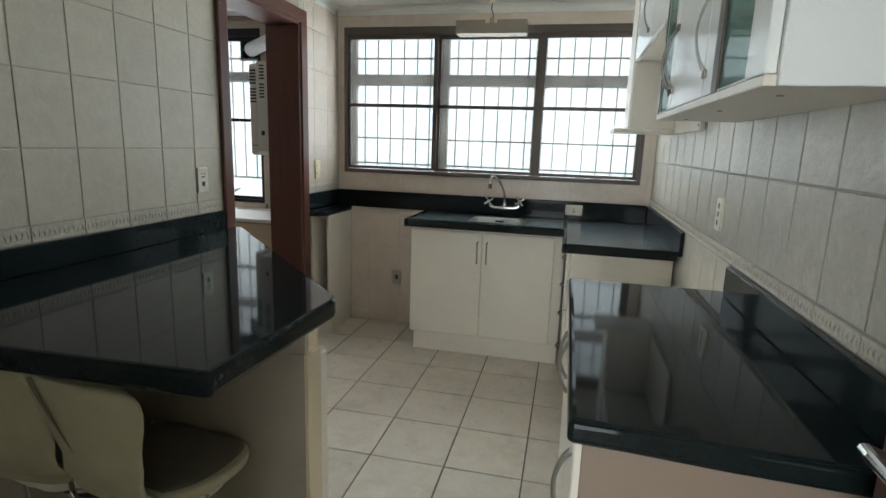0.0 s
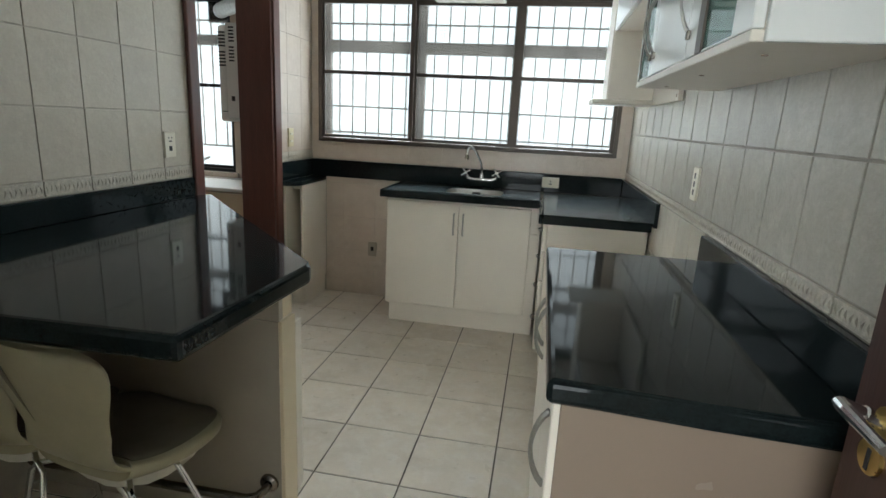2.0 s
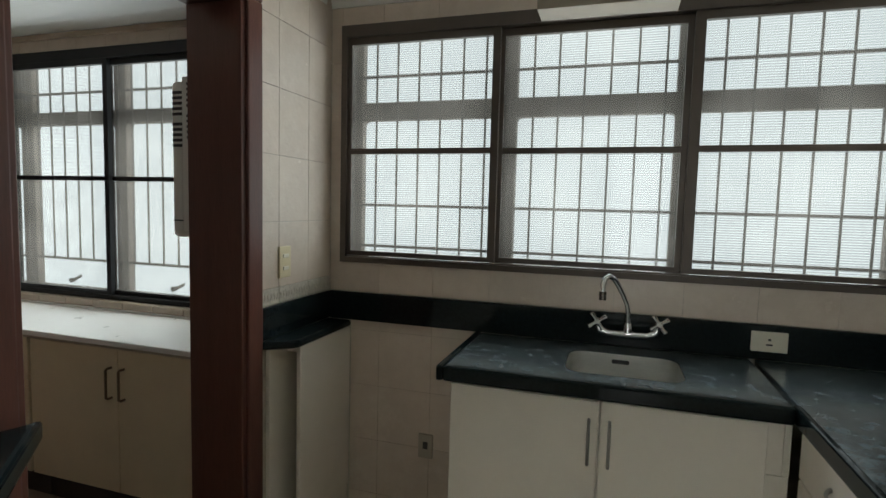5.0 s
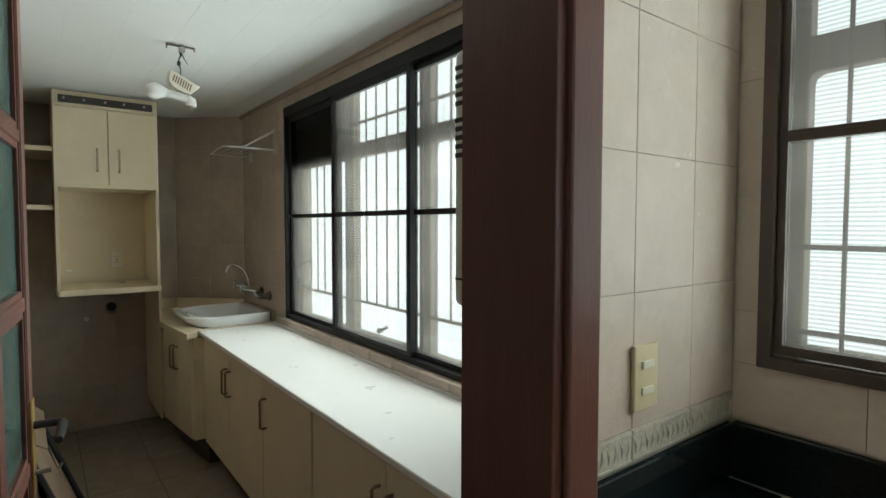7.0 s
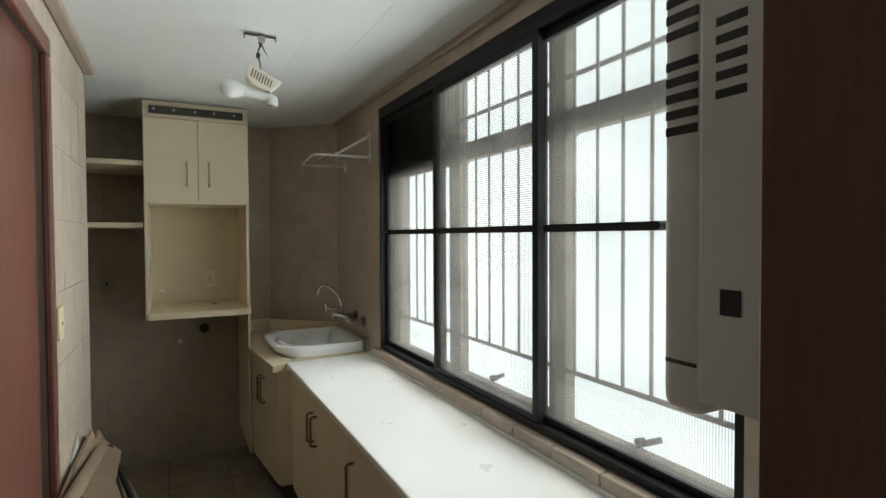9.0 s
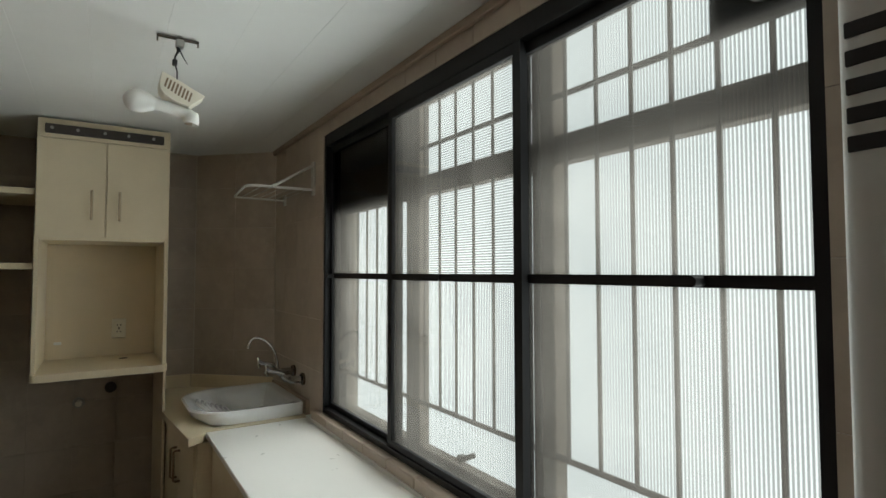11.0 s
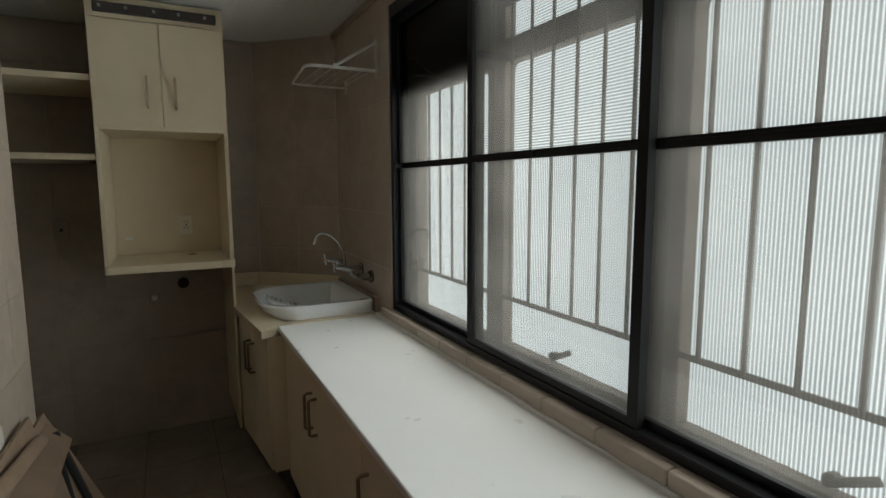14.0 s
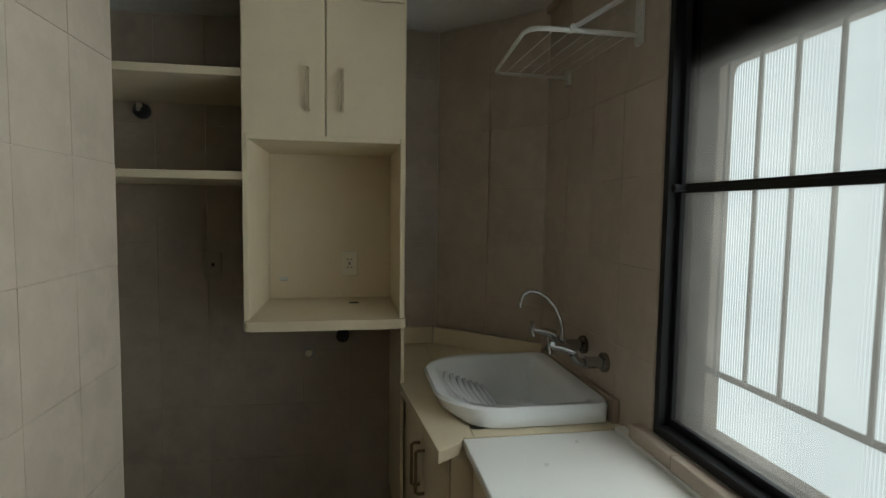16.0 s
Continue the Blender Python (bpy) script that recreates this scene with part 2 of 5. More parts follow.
M_BRASS = mat("brass", (0.62, 0.45, 0.16), 0.3, metal=1.0, vary=0.06, scale=30)
M_CARD = mat("brown_cardboard", (0.30, 0.215, 0.145), 0.85, vary=0.1, scale=8, stain=0.2, bump=0.2, bump_scale=60)
M_PAPER = mat("crumpled_white_paper", (0.70, 0.67, 0.58), 0.8, vary=0.1, scale=12, bump=0.4, bump_scale=40)
M_DARK_PANEL = mat("dark_panel_surface", (0.05, 0.05, 0.048), 0.8, vary=0.15, scale=12)
M_FOIL = mat("aluminium_foil_duct", (0.62, 0.62, 0.60), 0.35, metal=0.6, vary=0.1, scale=20, bump=0.3, bump_scale=50)
M_GREEN = frosted_mat("green_frosted_glass", (0.058, 0.092, 0.080), 0.10)
M_GREENC = frosted_mat("green_tinted_glass", (0.20, 0.33, 0.29), 0.45, 0.02, 0.04)
M_SHADE = frosted_mat("dusty_glass_shade", (0.40, 0.35, 0.28), 0.35)
M_PANE_V = pane_mat("reeded_pane_upright", 'X', 0.036, dim=0.282, reed=0.4)
M_PANE_U = pane_mat("reeded_laundry_pane_level", 'Z', 0.036, dim=0.282, reed=0.25)
M_PANE_H = pane_mat("reeded_pane_level", 'Z', 0.035, pitch=0.009, dim=0.268, reed=0.14)
M_SKY = glow("bright_haze", (0.97, 0.99, 1.0), SKY_GLOW)
M_SKY_S = glow("pale_haze", (1.0, 0.98, 0.95), SKY_GLOW_SOUTH)

# ---- helpers for shapes ----
ORIGIN = {}


def thing(name, x, y, z, label, category, group="", kind=""):
    e = new(name)
    e.empty_display_size = 0.1
    e.location = (x, y, z)
    ORIGIN[e.name] = Vector((x, y, z))
    return tagged(e, label, category, group, kind)


def part(name, bm, material, parent, label="", smooth=False, kind=""):
    """Links a bmesh given in world places as one mesh under a thing or a part."""
    o = ORIGIN.get(parent.name, Vector())
    bmesh.ops.translate(bm, verts=bm.verts, vec=-o)
    ob = mesh_ob(name, bm, material, smooth)
    ob.parent = parent
    ORIGIN[ob.name] = o
    return tagged(ob, label, kind=kind)


def mesh_ob(name, bm, material, smooth=False):
    bmesh.ops.recalc_face_normals(bm, faces=bm.faces)
    me = bpy.data.meshes.new(name)
    if smooth:
        for f in bm.faces:
            f.smooth = True
        for e in bm.edges:
            if len(e.link_faces) == 2 and e.calc_face_angle(0) > 0.75:
                e.smooth = False
    bm.to_mesh(me)
    bm.free()
    me.materials.append(material)
    return new(name, me)


def single(name, bm, material, label, category, group="", kind="", smooth=False):
    """A thing that is one mesh; its origin goes to the middle of its base."""
    xs, ys, zs = zip(*[v.co for v in bm.verts])
    o = Vector(((min(xs) + max(xs)) / 2, (min(ys) + max(ys)) / 2, min(zs)))
    bmesh.ops.translate(bm, verts=bm.verts, vec=-o)
    ob = mesh_ob(name, bm, material, smooth)
    ob.location = o
    ORIGIN[ob.name] = o
    return tagged(ob, label, category, group, kind)


def add_box(bm, x0, x1, y0, y1, z0, z1, bev=0.0, seg=1):
    m = Matrix.Translation(((x0 + x1) / 2, (y0 + y1) / 2, (z0 + z1) / 2)) @ Matrix.Diagonal((abs(x1 - x0), abs(y1 - y0), abs(z1 - z0), 1))
    g = bmesh.ops.create_cube(bm, size=1.0, matrix=m)
    if bev:
        edges = list({e for v in g["verts"] for e in v.link_edges})
        bmesh.ops.bevel(bm, geom=edges, offset=bev, segments=seg, profile=0.5, affect='EDGES')
    return bm


def box(x0, x1, y0, y1, z0, z1, bev=0.002, seg=1):
    return add_box(bmesh.new(), x0, x1, y0, y1, z0, z1, bev, seg)


def prism(points, z0, z1, bev=0.0, seg=2):
    bm = bmesh.new()
    low = [bm.verts.new((x, y, z0)) for x, y in points]
    top = [bm.verts.new((x, y, z1)) for x, y in points]
    bm.faces.new(low[::-1])
    bm.faces.new(top)
    n = len(points)
    for i in range(n):
        bm.faces.new((low[i], low[(i + 1) % n], top[(i + 1) % n], top[i]))
    if bev:
        edges = [e for e in bm.edges if abs(e.verts[0].co.z - e.verts[1].co.z) < 1e-6]
        bmesh.ops.bevel(bm, geom=edges, offset=bev, segments=seg, profile=0.5, affect='EDGES')
    return bm


def add_tube(bm, path, r, seg=10, caps=True):
    pts = [Vector(p) for p in path]
    up = Vector((0, 0, 1))
    rings = []
    prev = None
    for i, p in enumerate(pts):
        d = (pts[min(i + 1, len(pts) - 1)] - pts[max(i - 1, 0)]).normalized()
        if prev is None:
            a = d.cross(up)
            if a.length < 1e-3:
                a = d.cross(Vector((1, 0, 0)))
            a.normalize()
        else:
            a = (prev - d * prev.dot(d)).normalized()
        prev = a
        c = d.cross(a)
        rr = r[i] if isinstance(r, (list, tuple)) else r
        rings.append([bm.verts.new(p + (a * math.cos(2 * math.pi * k / seg) + c * math.sin(2 * math.pi * k / seg)) * rr) for k in range(seg)])
    for q, s in zip(rings, rings[1:]):
        for k in range(seg):
            bm.faces.new((q[k], q[(k + 1) % seg], s[(k + 1) % seg], s[k]))
    if caps:
        bm.faces.new(rings[0][::-1])
        bm.faces.new(rings[-1])
    return bm


def tube(path, r, seg=10):
    return add_tube(bmesh.new(), path, r, seg)


def arc(c, u, v, r, a0, a1, n=10):
    c, u, v = Vector(c), Vector(u), Vector(v)
    return [tuple(c + u * (r * math.cos(radians(a0 + (a1 - a0) * i / n))) + v * (r * math.sin(radians(a0 + (a1 - a0) * i / n)))) for i in range(n + 1)]


def u_handle(p, q, out, r=0.005):
    """A bar handle from p to q that stands out from its door."""
    p, q, o = Vector(p), Vector(q), Vector(out)
    d = (q - p).normalized() * min(0.008, o.length * 0.5)
    return tube([p, p + o * 0.7, p + o + d * 0.6, q + o - d * 0.6, q + o * 0.7, q], r, 8)


def bow_handle(p, q, out, r=0.005):
    """An arched handle with flat feet."""
    p, q, o = Vector(p), Vector(q), Vector(out)
    n = 12
    path = [p.lerp(q, i / n) + o * math.sin(math.pi * i / n) ** 0.7 for i in range(n + 1)]
    rad = [r * (1.5 - 0.6 * math.sin(math.pi * i / n)) for i in range(n + 1)]
    return tube([tuple(a) for a in path], rad, 8)


def union(*bms):
    out = bmesh.new()
    for b in bms:
        me = bpy.data.meshes.new("scratch")
        b.to_mesh(me)
        b.free()
        out.from_mesh(me)
        bpy.data.meshes.remove(me)
    return out


# ---- setting: walls, floor, ceilings ----
X_RIGHT, X_LEFT, Y_WIN, X_LAU, Y_SOUTH, X_END = 0.559, -1.704, 3.804, -1.90, 2.426, -5.664
Y_BACK, Z_KIT, Z_LAU = -0.22, 2.55, 2.275


def wall(name, boxes, label, material=M_GROUT):
    bm = bmesh.new()
    for b in boxes:
        add_box(bm, *b)
    ob = mesh_ob(name, bm, material)
    ORIGIN[ob.name] = Vector()
    return tagged(ob, label, "wall", kind="structure")


KW = (-1.645, 0.477, 1.155, 2.182)    # kitchen window opening: x0, x1, z0, z1
LW = (-4.442, -2.332, 0.872, 2.190)   # laundry window opening
wall_window = wall("wall_north", [
    (-6.0, 0.9, Y_WIN, 3.985, -0.1, LW[2]), (-6.0, LW[0], Y_WIN, 3.985, LW[2], 2.8), (LW[1], KW[0], Y_WIN, 3.985, LW[2], 2.8),
    (LW[0], LW[1], Y_WIN, 3.985, LW[3], 2.8), (KW[0], KW[1], Y_WIN, 3.985, LW[2], KW[2]), (KW[0], KW[1], Y_WIN, 3.985, KW[3], 2.8),
    (KW[1], 0.9, Y_WIN, 3.985, LW[2], 2.8)], "beige tiled wall with two wide windows")
wall_right = wall("wall_east", [(X_RIGHT, 0.8, -3.2, Y_WIN, -0.1, 2.8)], "beige tiled kitchen wall", M_GROUT_D)
DOOR_Y0, DOOR_Y1, DOOR_Z = 2.44, 3.214, 2.11
wall_left = wall("wall_west", [
    (X_LAU + 0.004, X_LEFT, Y_BACK, DOOR_Y0, -0.1, 2.8), (X_LAU + 0.004, X_LEFT, DOOR_Y1, Y_WIN, -0.1, 2.8),
    (X_LAU + 0.004, X_LEFT, DOOR_Y0, DOOR_Y1, DOOR_Z, 2.8)], "beige tiled wall with a doorway to the laundry")
wall_back = wall("wall_south", [
    (X_LAU, -0.5, Y_BACK - 0.15, Y_BACK, -0.1, 2.8), (0.50, X_RIGHT, Y_BACK - 0.15, Y_BACK, -0.1, 2.8), (-0.5, 0.50, Y_BACK - 0.15, Y_BACK, 2.12, 2.8)],
    "plain plaster wall with the kitchen doorway", M_PLASTER)
SD = (-3.69, -2.86)                   # service door in the laundry's south wall
wall_lsouth = wall("wall_laundry_south", [
    (-4.62, SD[0], 2.22, Y_SOUTH, -0.1, 2.8), (SD[1], X_LAU + 0.004, 2.22, Y_SOUTH, -0.1, 2.8), (SD[0], SD[1], 2.22, Y_SOUTH, 2.08, 2.8)],
    "beige tiled laundry wall with a door")
wall_recess = wall("wall_laundry_recess", [(-4.62, -4.5, 1.7, 2.22, -0.1, 2.8), (-6.0, -4.62, 1.7, 1.85, -0.1, 2.8)], "tiled recess behind the laundry wall")
wall_end = wall("wall_laundry_west", [(-6.0, X_END, 1.85, Y_WIN, -0.1, 2.8)], "tiled end wall of the laundry")
_bm = prism([(-5.664, 3.41), (-5.28, 3.804), (-5.664, 3.804)], -0.1, 2.8)
wall_diag = mesh_ob("wall_laundry_diagonal", _bm, M_GROUT)
ORIGIN[wall_diag.name] = Vector()
tagged(wall_diag, "slanting tiled corner wall of the laundry", "wall", kind="structure")
wall_room = wall("wall_dining", [(-3.4, -3.2, -3.0, Y_BACK, -0.1, 2.8), (-3.4, X_RIGHT, -3.2, -3.0, -0.1, 0.35), (-3.4, X_RIGHT, -3.2, -3.0, 2.35, 2.8),
                                 (-3.4, -1.7, -3.2, -3.0, 0.35, 2.35), (0.3, X_RIGHT, -3.2, -3.0, 0.35, 2.35), (-3.2, X_LAU, Y_BACK - 0.15, Y_BACK, -0.1, 2.8)],
                 "plain walls of the room before the kitchen", M_PLASTER)
floor = wall("floor", [(-6.0, 0.8, -3.2, 4.06, -0.2, -0.004)], "worn beige ceramic floor with dark joints", M_FGROUT)
tagged(floor, category="floor")

_bm = bmesh.new()
add_box(_bm, X_LAU, X_RIGHT, -3.2, Y_WIN, Z_KIT, Z_KIT + 0.1)
add_box(_bm, -3.2, X_LAU, -3.2, Y_BACK - 0.15, Z_KIT, Z_KIT + 0.1)
ceiling_k = tagged(mesh_ob("ceiling", _bm, M_PLASTER), "white plaster kitchen ceiling", "ceiling", kind="structure")
_bm = bmesh.new()
add_box(_bm, X_LEFT, X_RIGHT, 3.43, Y_WIN, 2.315, Z_KIT - 0.002)
ceiling_s = tagged(mesh_ob("ceiling_soffit", _bm, M_PLASTER), "white dropped soffit along the kitchen window", "ceiling", kind="structure")
_bm = bmesh.new()
COVE = [(0.0, 2.262), (0.006, 2.262), (0.009, 2.272)] + [(0.050 - 0.041 * math.cos(radians(q)), 2.272 + 0.036 * math.sin(radians(q))) for q in (20, 40, 60, 80)] + [(0.050, 2.309), (0.054, 2.310), (0.054, 2.315), (0.0, 2.315)]


def cove_run(p, q, inward):
    """A hollow-curved moulding from p to q under the soffit."""
    ends = [[_bm.verts.new((e[0] + inward[0] * d, e[1] + inward[1] * d, z)) for d, z in COVE] for e in (p, q)]
    n = len(COVE)
    for k in range(n):
        _bm.faces.new((ends[0][k], ends[0][(k + 1) % n], ends[1][(k + 1) % n], ends[1][k]))
    _bm.faces.new(ends[0])
    _bm.faces.new(ends[1][::-1])


cove_run((X_LEFT, Y_WIN), (X_RIGHT, Y_WIN), (0, -1))
cove_run((X_LEFT, 3.43), (X_LEFT, Y_WIN - 0.055), (1, 0))
cove_run((X_RIGHT, 3.43), (X_RIGHT, Y_WIN - 0.055), (-1, 0))
cornice = tagged(mesh_ob("trim_cornice", _bm, M_PLASTER), "white plaster cornice under the soffit", "trim", kind="structure")
_bm = bmesh.new()
add_box(_bm, -6.0, X_LAU, 1.7, Y_WIN, Z_LAU + 0.012, Z_LAU + 0.1)
_y = 1.86
while _y < Y_WIN - 0.01:              # tongue and groove planks
    add_box(_bm, -5.66, X_LAU - 0.002, _y + 0.0001, min(_y + 0.1999, Y_WIN), Z_LAU, Z_LAU + 0.012, 0.0006)
    _y += 0.2
ceiling_l = tagged(mesh_ob("ceiling_laundry", _bm, M_PVC), "white plank ceiling of the laundry", "ceiling", kind="structure")
_bm = bmesh.new()
add_box(_bm, -4.60, X_LAU - 0.002, Y_SOUTH + 0.005, Y_SOUTH + 0.045, Z_LAU - 0.035, Z_LAU - 0.001, 0.004)
trim_l = tagged(mesh_ob("trim_laundry_cornice", _bm, M_OUTER), "brown edge strip under the laundry ceiling", "trim", kind="structure")
_bm = bmesh.new()
add_box(_bm, -5.27, X_LAU - 0.002, Y_WIN - 0.025, Y_WIN - 0.005, Z_LAU - 0.03, Z_LAU - 0.001, 0.004)
trim_n = tagged(mesh_ob("trim_laundry_window_strip", _bm, M_OUTER), "brown edge strip over the laundry window", "trim", kind="structure")

# outside: bright haze
_bm = bmesh.new()
_v = [_bm.verts.new(c) for c in ((-14, 7.0, -5), (9, 7.0, -5), (9, 7.0, 6.0), (-14, 7.0, 6.0))]
_bm.faces.new(_v)
backdrop = tagged(mesh_ob("backdrop", _bm, M_SKY), "plain white haze outside the windows", "backdrop", kind="structure")
_bm = bmesh.new()
_v = [_bm.verts.new(c) for c in ((-9, -6.0, -5), (-9, -6.0, 9), (7, -6.0, 9), (7, -6.0, -5))]
_bm.faces.new(_v)
backdrop_s = tagged(mesh_ob("backdrop_south", _bm, M_SKY_S), "plain pale haze outside the dining window", "backdrop", kind="structure")


# ---- windows ----
def bar_rects(bm, x0, x1, z0, z1, w, y0, y1, wt=None, wb=None):
    """A rectangular frame of four members, butted end to end."""
    wt, wb = wt or w, wb or w
    add_box(bm, x0, x0 + w, y0, y1, z0, z1)
    add_box(bm, x1 - w, x1, y0, y1, z0, z1)
    add_box(bm, x0 + w, x1 - w, y0, y1, z0, z0 + wb)
    add_box(bm, x0 + w, x1 - w, y0, y1, z1 - wt, z1)
    return bm


def sash(win, x0, x1, z0, z1, y, zbar, frame_m, pane_m, st=0.026, upper_m=None):
    bm = bmesh.new()
    bar_rects(bm, x0, x1, z0, z1, st, y - 0.011, y + 0.011, 0.03, 0.02)
    add_box(bm, x0 + st, x1 - st, y - 0.010, y + 0.010, zbar - 0.0115, zbar + 0.0115)
    add_box(bm, x0 + st, x1 - st, y - 0.013, y - 0.010, zbar + 0.004, zbar + 0.007)
    s = part("sash", bm, frame_m, win)
    for a, b in ((z0 + 0.02, zbar - 0.0115), (zbar + 0.0115, z1 - 0.03)):
        p = part("pane", box(x0 + st, x1 - st, y - 0.002, y + 0.002, a, b, 0), upper_m if upper_m and a > zbar else pane_m, s)
        p.visible_shadow = False
    return s


def outer_frame(win, edges, z0, z1, ztr, wtr, y, material, side):
    """Steel posts with a transom; the low lights have rounded upper corners."""
    for i, (a, b) in enumerate(edges):
        part("post", box(a, b, y - 0.02, y + 0.025, z0, z1, 0.004), material, win)
    for (_, a), (b, _) in zip(edges, edges[1:]):
        part("transom", box(a, b, y - 0.019, y + 0.024, ztr, ztr + wtr, 0.004), material, win)
        bm = bmesh.new()
        for x, s in ((a, 1), (b, -1)):
            pts = [(x, ztr)] + [(x + s * 0.02 * (1 - math.sin(radians(q))), ztr - 0.02 * (1 - math.cos(radians(q)))) for q in (0, 22, 45, 68, 90)]
            vs = [[bm.verts.new((px, yy, pz)) for px, pz in pts] for yy in (y - 0.018, y + 0.023)]
            bm.faces.new(vs[0])
            bm.faces.new(vs[1][::-1])
            for k in range(len(pts)):
                bm.faces.new((vs[0][k], vs[0][(k + 1) % len(pts)], vs[1][(k + 1) % len(pts)], vs[1][k]))
        part("corner_plate", bm, material, win)
        part("bottom_rail", box(a, b, y - 0.019, y + 0.024, z0, z0 + side, 0.004), material, win)
        part("top_rail", box(a, b, y - 0.019, y + 0.024, z1 - 0.03, z1, 0.004), material, win)


# kitchen window
x0, x1, z0, z1 = KW
win_k = thing("window_1", (x0 + x1) / 2, Y_WIN, z0, "wide three-part sliding kitchen window with bronze frame and grille", "window", kind="structure")
part("window_frame", bar_rects(bmesh.new(), x0, x1, z0, z1, 0.026, 3.788, 3.865, 0.05, 0.024), M_ALU, win_k)
part("sill_track", box(x0 + 0.026, x1 - 0.026, 3.80, 3.862, z0 + 0.024, z0 + 0.029, 0.001), M_ALU, win_k)
ZB = 1.645
sash(win_k, -1.632, -0.945, 1.186, 2.132, 3.815, ZB, M_ALU, M_PANE_H, 0.03)
sash(win_k, -0.965, -0.223, 1.186, 2.132, 3.842, ZB, M_ALU, M_PANE_H, 0.035)
sash(win_k, -0.236, 0.463, 1.186, 2.132, 3.815, ZB, M_ALU, M_PANE_H, 0.036)
outer_frame(win_k, [(-1.643, -1.608), (-0.98, -0.893), (-0.273, -0.20), (0.44, 0.475)], 1.157, 2.18, 1.797, 0.08, 3.945, M_OUTER, 0.03)
for i in range(20):
    xb = -1.523 + 0.1005 * i
    part("grille_bar", tube([(xb, 3.895, 1.16), (xb, 3.895, 2.178)], 0.0048, 6), M_BAR, win_k)
for zb in (1.225, 1.412, 1.985):
    part("grille_rail", box(-1.642, 0.474, 3.8995, 3.905, zb - 0.006, zb + 0.006, 0), M_BAR, win_k)
for xb in (-1.30, -0.55, 0.15):
    part("window_lever", box(xb, xb + 0.06, 3.868, 3.880, 1.19, 1.203, 0.002), M_STEEL, win_k)

# laundry window
x0, x1, z0, z1 = LW
win_l = thing("window_2", (x0 + x1) / 2, Y_WIN, z0, "wide three-part sliding laundry window with black frame and grille", "window", kind="structure")
part("window_frame", bar_rects(bmesh.new(), x0 + 0.007, x1, z0, z1, 0.022, 3.8035, 3.862, 0.055, 0.02), M_BLACK_ALU, win_l)
part("reveal_strip", box(x0, x0 + 0.0066, 3.797, 3.862, z0, z1, 0.001), M_TILE_L, win_l, "beige strip beside the frame")
part("sill_track", box(x0 + 0.03, x1 - 0.03, 3.80, 3.86, z0 + 0.02, z0 + 0.025, 0.001), M_BLACK_ALU, win_l)
ZB = 1.515
sash(win_l, -4.418, -3.735, 0.898, 2.135, 3.842, ZB, M_BLACK_ALU, M_PANE_V, 0.019)
sash(win_l, -3.765, -3.015, 0.898, 2.135, 3.817, ZB, M_BLACK_ALU, M_PANE_V, 0.03, M_PANE_U)
sash(win_l, -3.05, -2.338, 0.898, 2.135, 3.842, ZB, M_BLACK_ALU, M_PANE_V, 0.024)
outer_frame(win_l, [(-4.444, -4.355), (-3.772, -3.675), (-3.066, -2.985), (-2.36, -2.334)], 0.875, 2.188, 1.812, 0.073, 3.908, M_OUTER, 0.03)
for i in range(20):
    xb = -4.306 + 0.0983 * i
    part("grille_bar", tube([(xb, 3.880, 1.065), (xb, 3.880, 2.186)], 0.0054, 6), M_BAR_L, win_l)
for zb in (1.065, 1.985):
    part("grille_rail", box(-4.44, -2.334, 3.8862, 3.8925, zb - 0.007, zb + 0.007, 0), M_BAR_L, win_l)
# plain dark panel across the top of the left light
part("blind", box(-4.40, -3.72, 3.8635, 3.8725, 1.80, 2.17, 0.001), M_DARK_PANEL, win_l, "dark panel behind the pane")
for xb in (-3.385, -2.665):
    bm = box(-0.012, 0.074, -0.004, 0.004, -0.008, 0.008, 0.002)
    bmesh.ops.transform(bm, verts=bm.verts, matrix=pose(xb, 3.872, 0.940, 0, -27, 6))
    add_tube(bm, [(xb, 3.885, 0.945), (xb, 3.864, 0.947)], 0.012, 10)
    part("window_lever", bm, M_BAR, win_l, "grey metal lever")
for xb in (-3.41, -2.55, -4.385):
    part("latch", tube([(xb, 3.80, ZB), (xb, 3.832, ZB)], 0.010, 10), M_BLACK_ALU, win_l)
part("vent_plate", box(-2.54, -2.355, 3.858, 3.872, 1.965, 2.13, 0.003), M_BLACK, win_l, "dark plate for the heater duct")
_sill = thing("window_sill", -3.4, 3.79, 0.82, "narrow beige tiled ledge under the laundry window", "sill", kind="structure")
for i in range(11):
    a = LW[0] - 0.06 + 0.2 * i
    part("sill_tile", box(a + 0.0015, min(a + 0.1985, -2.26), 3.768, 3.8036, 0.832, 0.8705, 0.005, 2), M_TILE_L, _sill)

# ---- doorway to the laundry ----
frame_d = thing("door_frame", -1.8, 2.83, 0, "red-brown varnished door frame between kitchen and laundry", "door frame", kind="structure")
for y0, y1 in ((DOOR_Y0 - 0.0, DOOR_Y0 + 0.03), (DOOR_Y1 - 0.03, DOOR_Y1)):
    part("jamb", box(-1.915, -1.69, y0, y1, 0, DOOR_Z - 0.03, 0.002), M_WOOD, frame_d)
part("head", box(-1.915, -1.69, DOOR_Y0, DOOR_Y1, DOOR_Z - 0.03, DOOR_Z, 0.002), M_WOOD_H, frame_d)
